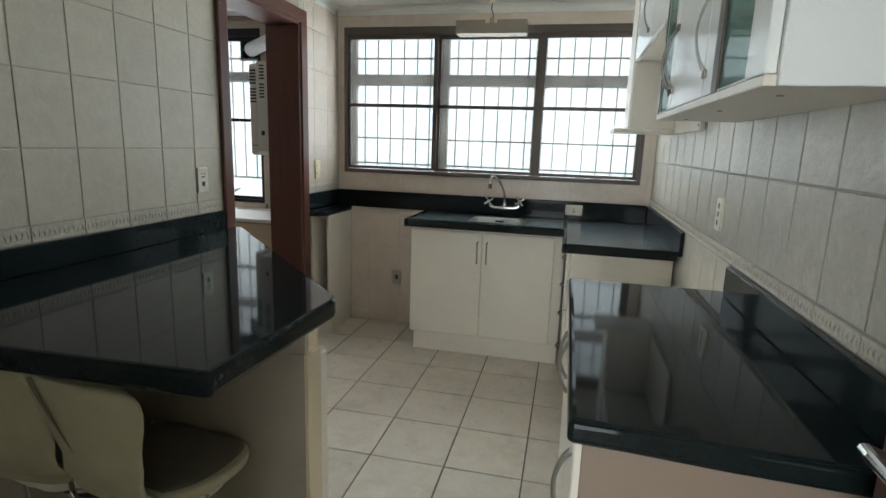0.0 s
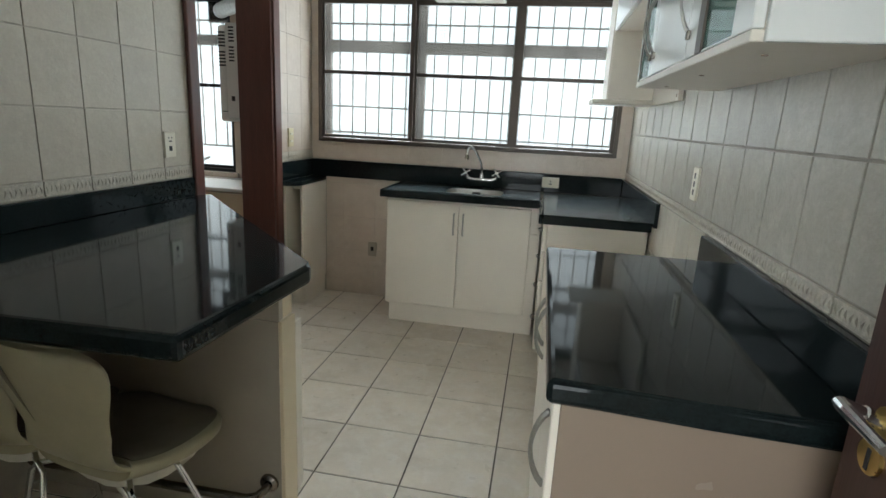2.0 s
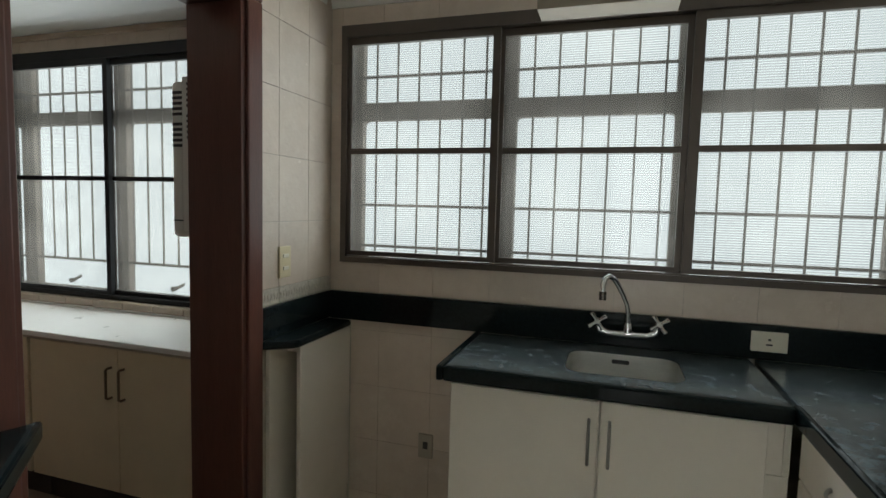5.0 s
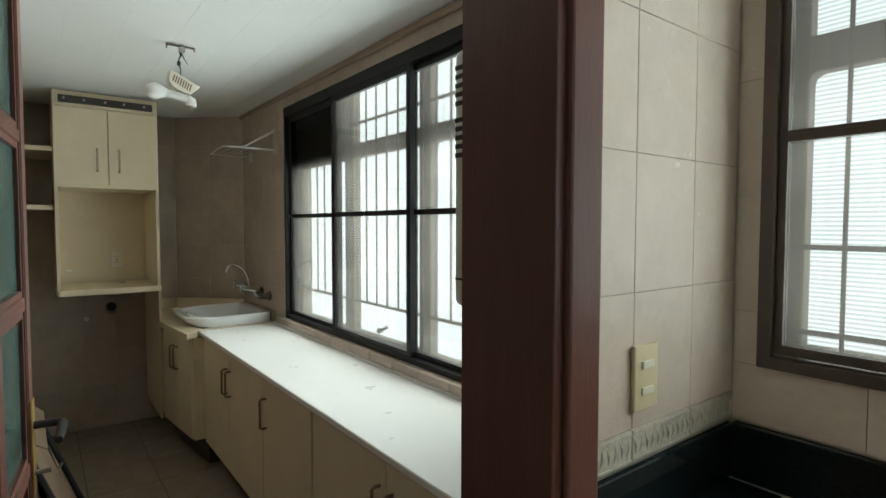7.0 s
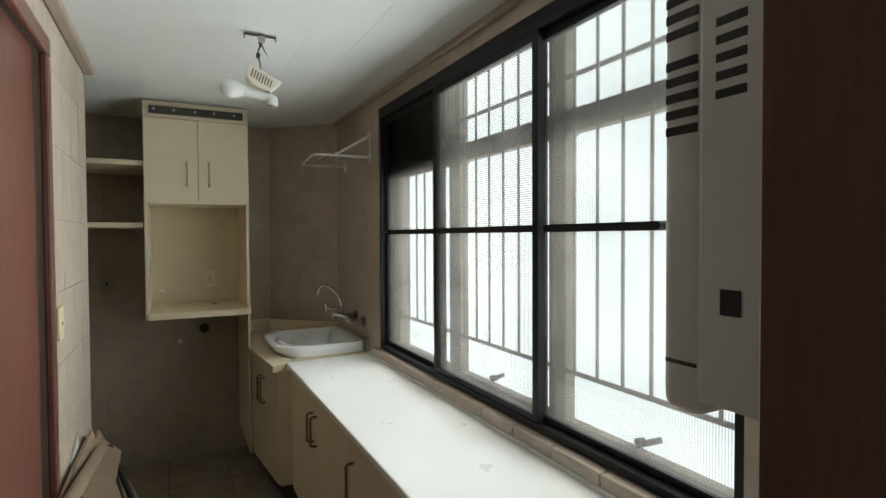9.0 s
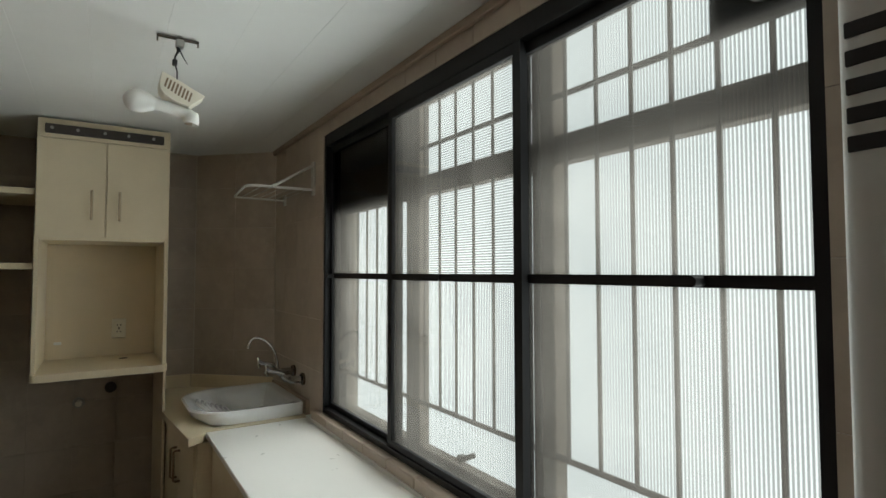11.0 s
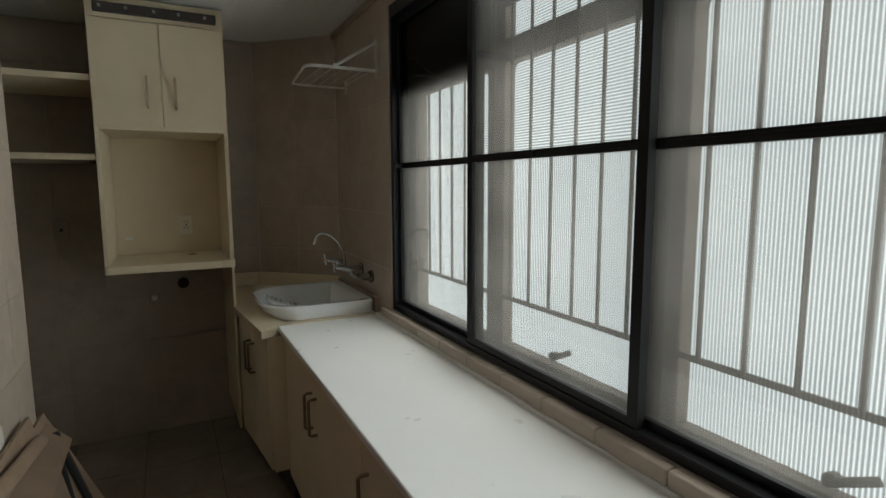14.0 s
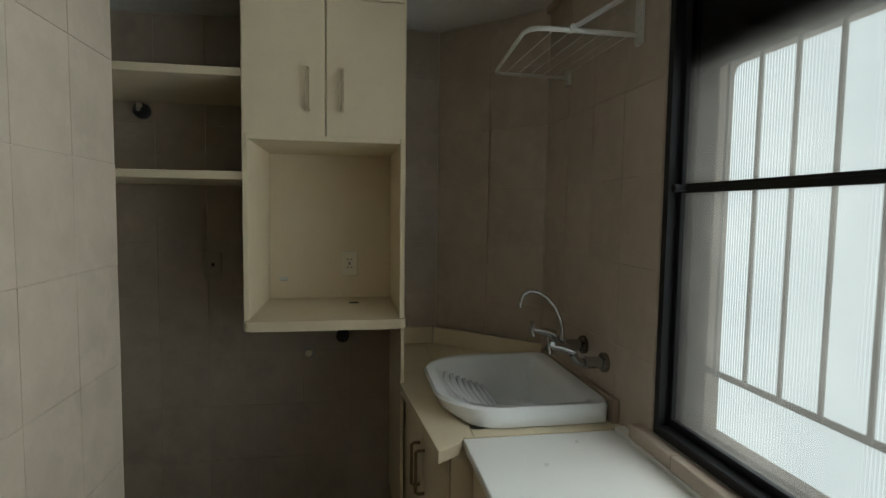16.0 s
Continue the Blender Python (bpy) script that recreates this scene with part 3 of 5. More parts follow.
for xa, xb in ((-1.699, -1.678), (-1.92, -1.904)):
    for y0, y1 in ((DOOR_Y0 - 0.058, DOOR_Y0 + 0.012), (DOOR_Y1 - 0.008, DOOR_Y1 + 0.072)):
        part("casing", box(xa, xb, y0, y1, 0, DOOR_Z - 0.012, 0.006, 2), M_WOOD, frame_d)
    part("casing", box(xa, xb, DOOR_Y0 - 0.058, DOOR_Y1 + 0.072, DOOR_Z - 0.011, DOOR_Z + 0.065, 0.006, 2), M_WOOD_H, frame_d)

# glazed door, folded open along the laundry's south wall
door_g = thing("door_1", 0, 0, 0, "open red-brown wooden door with green frosted panes", "door", kind="structure")
for a, b in ((-0.775, -0.722), (-0.10, 0.0), (-0.445, -0.385)):
    part("stile", box(a, b, -0.035, 0.0, 0.01, 2.07, 0.004), M_WOOD, door_g)
RAILS = ((0.01, 0.16), (0.515, 0.55), (0.89, 0.925), (1.265, 1.30), (1.637, 1.668), (1.98, 2.07))
for a, b in ((-0.722, -0.445), (-0.385, -0.10)):
    for z0, z1 in RAILS:
        part("rail", box(a, b, -0.033, -0.002, z0, z1, 0.004), M_WOOD_H, door_g)
    for (_, z0), (z1, _) in zip(RAILS, RAILS[1:]):
        part("pane", box(a + 0.010, b - 0.010, -0.020, -0.014, z0 + 0.010, z1 - 0.010, 0), M_GREEN, door_g, "green frosted glass")
        part("glazing_bead", bar_rects(bmesh.new(), a, b, z0, z1, 0.013, -0.029, -0.006), M_WOOD, door_g)
part("lock_plate", box(-0.765, -0.725, 0.0, 0.004, 0.84, 1.06, 0.001), M_BRASS, door_g, "worn brass plate")
part("door_handle", tube([(-0.745, 0.004, 1.0), (-0.745, 0.05, 1.0), (-0.73, 0.06, 1.0), (-0.63, 0.06, 0.995)], [0.009, 0.009, 0.010, 0.008], 10), M_BLACK, door_g, "dark lever handle")
part("key", tube([(-0.745, 0.004, 0.89), (-0.745, 0.035, 0.89)], 0.006, 8), M_STEEL, door_g)
door_g.matrix_basis = pose(-1.93, 2.455, 0, 0, 0, -6.3)

# service door in the laundry's south wall
door_s = thing("door_2", -3.27, 2.4, 0, "closed red-brown wooden service door with casing", "door", kind="structure")
part("leaf", box(SD[0] + 0.004, SD[1] - 0.004, 2.375, 2.41, 0.01, 2.075, 0.003), M_WOOD, door_s)
for a, b in ((SD[0] - 0.045, SD[0] + 0.015), (SD[1] - 0.015, SD[1] + 0.045)):
    part("casing", box(a, b, 2.428, 2.448, 0, 2.06, 0.004), M_WOOD, door_s)
part("casing", box(SD[0] - 0.045, SD[1] + 0.045, 2.428, 2.448, 2.062, 2.12, 0.004), M_WOOD_H, door_s)

# kitchen door, folded open beside the counter
door_e = thing("door_3", 0.47, 0.4, 0.01, "open dark brown wooden kitchen door with lever handle", "door", kind="structure")
part("leaf", box(0.452, 0.487, -0.02, 0.793, 0.01, 2.08, 0.003), M_WOOD_D, door_e)
part("lock_plate", tube([(0.452, 0.73, 0.943), (0.447, 0.73, 0.943)], 0.024, 18), M_BRASS, door_e, "brass key plate")
part("keyhole", box(0.4455, 0.447, 0.726, 0.733, 0.925, 0.955, 0), M_BLACK, door_e)
part("rosette", tube([(0.452, 0.715, 1.0), (0.446, 0.715, 1.0)], 0.022, 16), M_BRASS, door_e)
part("door_handle", tube([(0.446, 0.715, 1.0), (0.425, 0.715, 1.008), (0.424, 0.715, 1.009), (0.418, 0.714, 1.012), (0.417, 0.714, 1.013), (0.392, 0.712, 1.023), (0.388, 0.71, 1.024), (0.386, 0.69, 1.024), (0.386, 0.61, 1.02)], [0.008, 0.008, 0.011, 0.011, 0.008, 0.008, 0.009, 0.009, 0.007], 12), M_CHROME, door_e, "chrome lever handle")


# ---- kitchen: counters and cabinets ----
def granite_slab(name, pts, z0, z1, label, material=M_GRANITE, bev=0.012):
    return single(name, prism(pts, z0, z1, bev, 3), material, label, "countertop")


def door_leaf(cab, x0, x1, y0, y1, z0, z1, material=M_LAM, label=""):
    return part("door", box(x0, x1, y0, y1, z0, z1, 0.003), material, cab, label)


# sink run
sink_top = thing("sink_countertop", -0.2, 3.4, 0.86, "worn dark granite countertop with raised rim, L-shaped", "countertop")
def slab_with_hole(x0, x1, y0, y1, hx0, hx1, hy0, hy1, z0, z1, r=0.06):
    bm = bmesh.new()
    def rounded(n=6):
        pts = []
        for cx, cy, a in ((hx1 - r, hy1 - r, 0), (hx0 + r, hy1 - r, 90), (hx0 + r, hy0 + r, 180), (hx1 - r, hy0 + r, 270)):
            for k in range(n + 1):
                q = radians(a + 90 * k / n)
                pts.append((cx + r * math.cos(q), cy + r * math.sin(q)))
        return pts
    hole = rounded()
    outer = []
    for px, py in hole:
        dx, dy = px - (hx0 + hx1) / 2, py - (hy0 + hy1) / 2
        sx = ((x1 if dx > 0 else x0) - (hx0 + hx1) / 2) / dx if abs(dx) > 1e-6 else 1e9
        sy = ((y1 if dy > 0 else y0) - (hy0 + hy1) / 2) / dy if abs(dy) > 1e-6 else 1e9
        s = min(sx, sy)
        outer.append(((hx0 + hx1) / 2 + dx * s, (hy0 + hy1) / 2 + dy * s))
    for cx, cy in ((x1, y1), (x0, y1), (x0, y0), (x1, y0)):
        i = min(range(len(outer)), key=lambda j: (outer[j][0] - cx) ** 2 + (outer[j][1] - cy) ** 2)
        outer[i] = (cx, cy)
    rings = [[bm.verts.new((px, py, z)) for px, py in ring] for ring, z in ((outer, z0), (outer, z1), (hole, z1), (hole, z0))]
    n = len(hole)
    for a, b in ((0, 1), (1, 2), (2, 3), (3, 0)):
        for k in range(n):
            bm.faces.new((rings[a][k], rings[a][(k + 1) % n], rings[b][(k + 1) % n], rings[b][k]))
    return bm, hole
_bm, HOLE = slab_with_hole(-0.98, 0.0, 3.285, 3.78, -0.615, -0.245, 3.38, 3.66, 0.872, 0.897)
part("slab", _bm, M_GRANITE_W, sink_top)
part("slab", box(0.0205, 0.553, 2.775, 3.78, 0.872, 0.897, 0.002), M_GRANITE_W, sink_top)
part("rim", box(-0.98, 0.0, 3.25, 3.285, 0.855, 0.905, 0.008, 2), M_GRANITE, sink_top)
part("rim", box(-1.004, -0.9805, 3.25, 3.78, 0.855, 0.905, 0.008, 2), M_GRANITE, sink_top)
part("rim", box(0.0005, 0.0195, 2.74, 3.285, 0.855, 0.905, 0.006, 2), M_GRANITE, sink_top)
part("rim", box(0.0205, 0.553, 2.74, 2.7745, 0.855, 0.905, 0.008, 2), M_GRANITE, sink_top)
part("backsplash", box(-1.69, 0.535, 3.7805, 3.8, 0.897, 1.022, 0.003), M_GRANITE, sink_top)
part("backsplash", box(0.536, 0.556, 2.64, 3.8, 0.897, 1.015, 0.003), M_GRANITE, sink_top)
basin = thing("sink_basin", -0.43, 3.52, 0.69, "brushed steel undermounted kitchen sink basin", "sink")
bm = bmesh.new()
rings = []
for z, k in ((0.8955, 0.982), (0.76, 0.97), (0.705, 0.93), (0.69, 0.84)):
    rings.append([bm.verts.new((-0.43 + (x + 0.43) * k, 3.52 + (y - 3.52) * k, z)) for x, y in HOLE])
for a, b in zip(rings, rings[1:]):
    for k in range(len(a)):
        bm.faces.new((a[k], a[(k + 1) % len(a)], b[(k + 1) % len(a)], b[k]))
bm.faces.new(rings[-1])
part("bowl", bm, M_SINK, basin, smooth=True)
part("drain", tube([(-0.43, 3.52, 0.691), (-0.43, 3.52, 0.696)], 0.035, 20), M_CHROME, basin)
part("overflow", box(-0.465, -0.405, 3.648, 3.657, 0.862, 0.876, 0.003), M_BLACK, basin)

sink_cab = thing("sink_cabinet", -0.47, 3.55, 0, "white two-door cabinet under the kitchen sink", "cabinet")
part("body", box(-0.968, 0.018, 3.33, 3.79, 0.13, 0.68, 0.002), M_LAM, sink_cab)
part("side", box(-0.968, -0.95, 3.33, 3.79, 0.6805, 0.853, 0.001), M_LAM, sink_cab)
part("side", box(0.0, 0.018, 3.33, 3.79, 0.6805, 0.853, 0.001), M_LAM, sink_cab)
part("front_rail", box(-0.9495, -0.0005, 3.33, 3.348, 0.6805, 0.853, 0.001), M_LAM, sink_cab)
part("kick_board", box(-0.95, 0.015, 3.352, 3.372, 0.0, 0.129, 0.001), M_LAM, sink_cab)
for a, b, hx in ((-0.968, -0.498, -0.525), (-0.494, -0.045, -0.465)):
    d = door_leaf(sink_cab, a, b, 3.308, 3.328, 0.142, 0.835)
    part("handle", u_handle((hx, 3.308, 0.64), (hx, 3.308, 0.775), (0, -0.026, 0), 0.005), M_STEEL, d, "steel bar handle")

draw_cab = thing("drawer_cabinet", 0.3, 3.2, 0, "white drawer cabinet with small metal pulls", "cabinet")
part("body", box(0.05, 0.548, 2.79, 3.30, 0.13, 0.853, 0.002), M_LAM, draw_cab)
part("kick_board", box(0.07, 0.54, 2.83, 3.30, 0.0, 0.129, 0.001), M_LAM, draw_cab)
for i, (z0, z1) in enumerate(((0.70, 0.85), (0.54, 0.695), (0.36, 0.535), (0.142, 0.355))):
    d = part("drawer", box(0.03, 0.048, 2.80, 3.295, z0, z1, 0.003), M_LAM, draw_cab)
    zc = (z0 + z1) / 2
    part("handle", bow_handle((0.03, 2.98, zc), (0.03, 3.08, zc), (-0.024, 0, 0), 0.004), M_STEEL, d, "small dull pull")

# narrow side counter by the doorway
narrow_top = granite_slab("side_countertop", [(-1.698, 3.29), (-1.676, 3.29), (-1.592, 3.352), (-1.581, 3.372), (-1.581, 3.778), (-1.698, 3.778)], 0.868, 0.9, "small dark granite ledge with splash along the wall")
part("backsplash", box(-1.7, -1.685, 3.29, 3.7795, 0.9005, 1.022, 0.003), M_GRANITE, narrow_top)
ncab = thing("side_cabinet", -1.64, 3.6, 0, "narrow white cabinet with an open front slot", "cabinet")
part("side", box(-1.61, -1.592, 3.395, 3.795, 0.13, 0.866, 0.002), M_LAM, ncab)
part("side", box(-1.697, -1.679, 3.325, 3.795, 0.13, 0.866, 0.002), M_LAM, ncab)
part("top", box(-1.683, -1.61, 3.425, 3.795, 0.835, 0.866, 0.001), M_LAM, ncab)
part("bottom", box(-1.683, -1.61, 3.425, 3.795, 0.13, 0.15, 0.001), M_LAM, ncab)
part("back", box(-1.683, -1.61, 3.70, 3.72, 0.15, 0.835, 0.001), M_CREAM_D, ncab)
part("kick_board", box(-1.697, -1.60, 3.44, 3.795, 0.0, 0.129, 0.001), M_LAM, ncab)

# stove-side counter
near_top = granite_slab("stove_countertop", [(0.034, 0.884), (0.044, 0.876), (0.30, 0.868), (0.552, 0.846), (0.552, 1.945), (0.034, 1.945)], 0.872, 0.92, "polished black granite countertop with worn edge", bev=0.014)
part("backsplash", box(0.528, 0.552, 0.85, 1.868, 0.9205, 1.019, 0.003), M_GRANITE, near_top)
near_cab = thing("stove_side_cabinet", 0.3, 1.4, 0, "white base cabinet with beige end panel", "cabinet")
part("body", box(0.07, 0.548, 0.918, 1.94, 0.13, 0.87, 0.002), M_LAM, near_cab)
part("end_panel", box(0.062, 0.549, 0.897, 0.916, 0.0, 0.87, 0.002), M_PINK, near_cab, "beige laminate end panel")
part("kick_board", box(0.09, 0.54, 0.918, 1.93, 0.0, 0.129, 0.001), M_LAM, near_cab)
for i in range(3):
    a = 0.902 + 0.347 * i
    d = door_leaf(near_cab, 0.048, 0.068, a, a + 0.343, 0.14, 0.865)
    hy = a + 0.05 if i != 1 else a + 0.295
    part("handle", bow_handle((0.048, hy, 0.66), (0.048, hy, 0.82), (-0.03, 0, 0), 0.005), M_STEEL, d, "arched steel handle")

# peninsula
pen_top = granite_slab("peninsula_countertop", [(-1.698, 0.815), (-0.675, 0.853), (-0.664, 0.856), (-0.660, 0.866), (-0.640, 1.400), (-0.645, 1.420), (-0.660, 1.438), (-1.674, 2.492), (-1.674, 2.376), (-1.698, 2.376)], 0.862, 0.92, "polished black granite breakfast counter with slanted end", bev=0.014)
part("backsplash", box(-1.7, -1.68, 0.82, 2.374, 0.9205, 1.012, 0.003), M_GRANITE, pen_top)
pen_base = thing("peninsula_cabinet", -1.3, 1.6, 0, "cream panelled base of the breakfast counter", "cabinet")
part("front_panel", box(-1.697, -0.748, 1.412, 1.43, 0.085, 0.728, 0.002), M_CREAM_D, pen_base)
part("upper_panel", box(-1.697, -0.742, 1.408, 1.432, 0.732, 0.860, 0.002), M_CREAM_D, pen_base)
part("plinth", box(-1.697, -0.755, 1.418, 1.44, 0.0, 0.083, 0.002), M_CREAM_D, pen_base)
part("end_panel", box(-0.747, -0.733, 1.408, 1.495, 0.0, 0.73, 0.002), M_CREAM, pen_base)
part("end_panel", box(-0.747, -0.733, 1.4955, 1.54, 0.08, 0.70, 0.002), M_LAM, pen_base)
part("end_filler", box(-0.759, -0.743, 1.4325, 1.495, 0.733, 0.860, 0.002), M_CREAM, pen_base)
part("body", prism([(-1.697, 1.441), (-0.76, 1.441), (-0.76, 1.50), (-1.66, 2.36), (-1.697, 2.36)], 0.08, 0.860), M_LAM, pen_base)
foot = thing("foot_rail", -1.2, 1.33, 0.14, "tarnished chrome foot rail on the breakfast counter", "foot rail")
part("rail", tube([(-0.79, 1.411, 0.165), (-0.79, 1.37, 0.163), (-0.80, 1.345, 0.16), (-0.83, 1.332, 0.157), (-1.62, 1.332, 0.15), (-1.65, 1.345, 0.15), (-1.66, 1.411, 0.15)], 0.014, 12), M_TARNISH, foot, smooth=True)
for xx, zz in ((-0.79, 0.165), (-1.66, 0.15)):
    part("flange", tube([(xx, 1.411, zz), (xx, 1.402, zz), (xx, 1.396, zz)], [0.032, 0.030, 0.018], 18), M_TARNISH, foot)

# ---- kitchen: wall cabinets ----
uc = thing("glass_wall_cabinet", 0.42, 1.48, 1.49, "white wall cabinet with green glass doors and arched handles", "wall cabinet")
CX, CY0, CY1, CZ0, CZ1 = 0.305, 0.955, 2.02, 1.487, 2.25
part("bottom", box(CX - 0.02, 0.553, CY0 + 0.0015, CY1, CZ0, CZ0 + 0.018, 0.002), M_LAM, uc)
part("end_panel", box(CX - 0.001, 0.553, CY0 - 0.012, CY0 + 0.001, CZ0 - 0.001, CZ1, 0.002), M_GLOSS, uc, "glossy white end panel")
part("top", box(CX, 0.553, CY0, CY1, CZ1 - 0.02, CZ1, 0.002), M_LAM, uc)
for a, b in ((CY0, CY0 + 0.018), (CY1 - 0.018, CY1), (1.358, 1.376), (1.761, 1.779)):
    part("side", box(CX + 0.001, 0.552, a, b, CZ0 + 0.0185, CZ1 - 0.0205, 0.001), M_LAM, uc)
part("back", box(0.54, 0.552, CY0 + 0.019, CY1 - 0.019, CZ0 + 0.019, CZ1 - 0.021, 0), M_LAM, uc)
part("shelf", box(CX + 0.03, 0.538, CY0 + 0.02, 1.356, 1.85, 1.865, 0.001), M_LAM, uc)


def cabinet_door(cab, xf, y0, y1, z0, z1, glass, near=0.03, far=0.03, low=0.004):
    """A hinged front; the glazed ones are two upright edges and a top rail round a green pane."""
    if not glass:
        return part("door", box(xf, xf + 0.019, y0, y1, z0, z1, 0.003), M_GLOSS, cab)
    d = part("door", union(box(xf, xf + 0.019, y0, y0 + near, z0, z1, 0.002), box(xf, xf + 0.019, y1 - far, y1, z0, z1, 0.002),
             box(xf, xf + 0.019, y0 + near, y1 - far, z0, z0 + low, 0.0005), box(xf, xf + 0.019, y0 + near, y1 - far, z1 - 0.03, z1, 0.001)), M_GLOSS, cab)
    part("pane", box(xf + 0.003, xf + 0.008, y0 + near, y1 - far, z0 + low, z1 - 0.03, 0), M_GREENC, d, "green glass pane")
    return d


def cabinet_handle(d, xf, y, z0, z1):
    h = part("handle", bow_handle((xf, y, z0), (xf, y, z1), (-0.03, 0, 0), 0.0034), M_STEEL, d, "arched steel handle")
    for z in (z0, z1):
        part("handle_foot", box(xf - 0.009, xf, y - 0.006, y + 0.006, z - 0.010, z + 0.010, 0.002), M_TARNISH, d)
    return h


XF = CX - 0.02
d = cabinet_door(uc, XF, 0.957, 1.363, CZ0 + 0.019, CZ1, True, 0.095, 0.088)
part("edge_strip", box(XF - 0.003, XF + 0.0025, 1.232, 1.2745, CZ0 + 0.019, CZ1 - 0.002, 0.001), M_ALU, d, "brown strip along the pane's edge")
cabinet_handle(d, XF, 1.345, 1.555, 1.73)
d = cabinet_door(uc, XF, 1.367, 1.768, CZ0 + 0.019, CZ1, False)
cabinet_handle(d, XF, 1.742, 1.56, 1.735)
d = cabinet_door(uc, XF, 1.772, 2.018, CZ0 + 0.019, CZ1, True, 0.048, 0.042)
part("edge_strip", box(XF - 0.002, XF + 0.0025, 1.976, 1.990, CZ0 + 0.019, CZ1 - 0.002, 0.001), M_ALU, d, "brown strip along the pane's edge")
cabinet_handle(d, XF, 1.804, 1.56, 1.735)
for yy in (1.1, 1.5, 1.9):
    part("screw_cap", tube([(0.36, yy, CZ0), (0.36, yy, CZ0 - 0.002)], 0.006, 10), M_OUTER, uc)

hc = thing("hood_wall_cabinet", 0.42, 2.55, 1.84, "short white wall cabinet above the stove space", "wall cabinet")
part("body", box(0.322, 0.553, 2.024, 3.085, 1.845, 2.25, 0.002), M_LAM, hc)
part("wall_board", box(0.532, 0.5515, 2.505, 3.084, 1.476, 1.843, 0.002), M_LAM, hc, "plain board on the wall under the cabinet")
part("screw_cap", tube([(0.532, 2.535, 1.50), (0.530, 2.535, 1.50)], 0.007, 10), M_OUTER, hc)
d = cabinet_door(hc, 0.30, 2.026, 2.553, 1.843, 2.25, False)
d = cabinet_door(hc, 0.30, 2.557, 3.083, 1.843, 2.25, False)
cabinet_handle(d, 0.30, 2.60, 1.90, 2.08)
fc = thing("corner_wall_cabinet", 0.42, 3.2, 1.475, "tall white corner wall cabinet with a projecting shelf", "wall cabinet")
part("side", box(0.305, 0.553, 3.089, 3.107, 1.50, 2.25, 0.002), M_LAM, fc)
part("body", box(0.32, 0.553, 3.108, 3.36, 1.502, 2.25, 0.002), M_LAM, fc)
part("door", box(0.298, 0.318, 3.109, 3.358, 1.502, 2.25, 0.003), M_LAM, fc)
part("shelf", box(0.225, 0.553, 3.085, 3.37, 1.477, 1.499, 0.006, 2), M_LAM, fc)


# ---- kitchen: fittings ----
def plate(name, c, normal, w, h, material, label, holes=(), knobs=(), category="socket"):
    """A rounded wall plate at c with dark slots and raised keys, (u, v, w, h) each."""
    c, n = Vector(c), Vector(normal)
    u = Vector((0, 0, 1)).cross(n)
    t = thing(name, c.x, c.y, c.z - h / 2, label, category)
    def slab(cu, cv, ww, hh, d0, d1, bev):
        bm = box(-ww / 2, ww / 2, -hh / 2, hh / 2, d0, d1, bev, 2)
        m = Matrix((u, Vector((0, 0, 1)), n)).transposed().to_4x4()
        bmesh.ops.transform(bm, verts=bm.verts, matrix=Matrix.Translation(c + u * cu + Vector((0, 0, cv))) @ m)
        return bm
    part("cover", slab(0, 0, w, h, 0, 0.010, 0.003), material, t)
    for cu, cv, ww, hh in knobs:
        part("switch_key", slab(cu, cv, ww, hh, 0.010, 0.015, 0.0015), M_IVORY, t, "pale rocker key")
    for cu, cv, ww, hh in holes:
        part("slot", slab(cu, cv, ww, hh, 0.0100, 0.0108, 0), M_BLACK, t)
    return t


plate("wall_socket", (-1.700, 2.228, 1.175), (1, 0, 0), 0.072, 0.118, M_IVORY, "ivory double socket on the tiled wall", [(0, 0.015, 0.018, 0.006), (-0.010, 0.03, 0.006, 0.006), (0.010, 0.03, 0.006, 0.006), (0, -0.018, 0.02, 0.022)])
plate("wall_socket", (0.555, 2.108, 1.165), (-1, 0, 0), 0.07, 0.12, M_IVORY, "ivory triple socket above the stove space", [(0, 0.03, 0.016, 0.02), (0, 0, 0.016, 0.02), (0, -0.03, 0.016, 0.02)])
plate("wall_socket", (0.06, 3.78, 0.965), (0, -1, 0), 0.115, 0.072, M_IVORY, "ivory socket set in the granite splash", [(0, 0.008, 0.008, 0.008), (0, -0.01, 0.02, 0.006)])
plate("wall_socket", (-1.219, 3.8, 0.366), (0, -1, 0), 0.066, 0.108, M_CREAM_D, "low grimy beige socket between the cabinets", [(0, 0.004, 0.022, 0.032)])
plate("light_switch", (-1.700, 3.44, 1.182), (1, 0, 0), 0.074, 0.122, M_YELLOW, "yellowed double light switch on the tiled wall", [], [(0, 0.024, 0.036, 0.014), (0, -0.024, 0.036, 0.014)], "switch")
plate("light_switch", (-3.88, 2.43, 1.2), (0, 1, 0), 0.07, 0.115, M_YELLOW, "yellowed light switch beside the service door", [], [(0, 0.0, 0.022, 0.012)], "switch")

tap = thing("kitchen_faucet", -0.41, 3.73, 0.95, "chrome wall faucet with two cross handles", "faucet")
part("body", tube([(-0.522, 3.727, 0.985), (-0.512, 3.724, 0.966), (-0.485, 3.721, 0.958), (-0.44, 3.72, 0.957), (-0.414, 3.72, 0.960), (-0.388, 3.72, 0.957), (-0.345, 3.721, 0.958), (-0.318, 3.724, 0.968), (-0.308, 3.727, 0.988)], [0.014, 0.013, 0.011, 0.011, 0.016, 0.011, 0.011, 0.013, 0.014], 12), M_CHROME, tap, smooth=True)
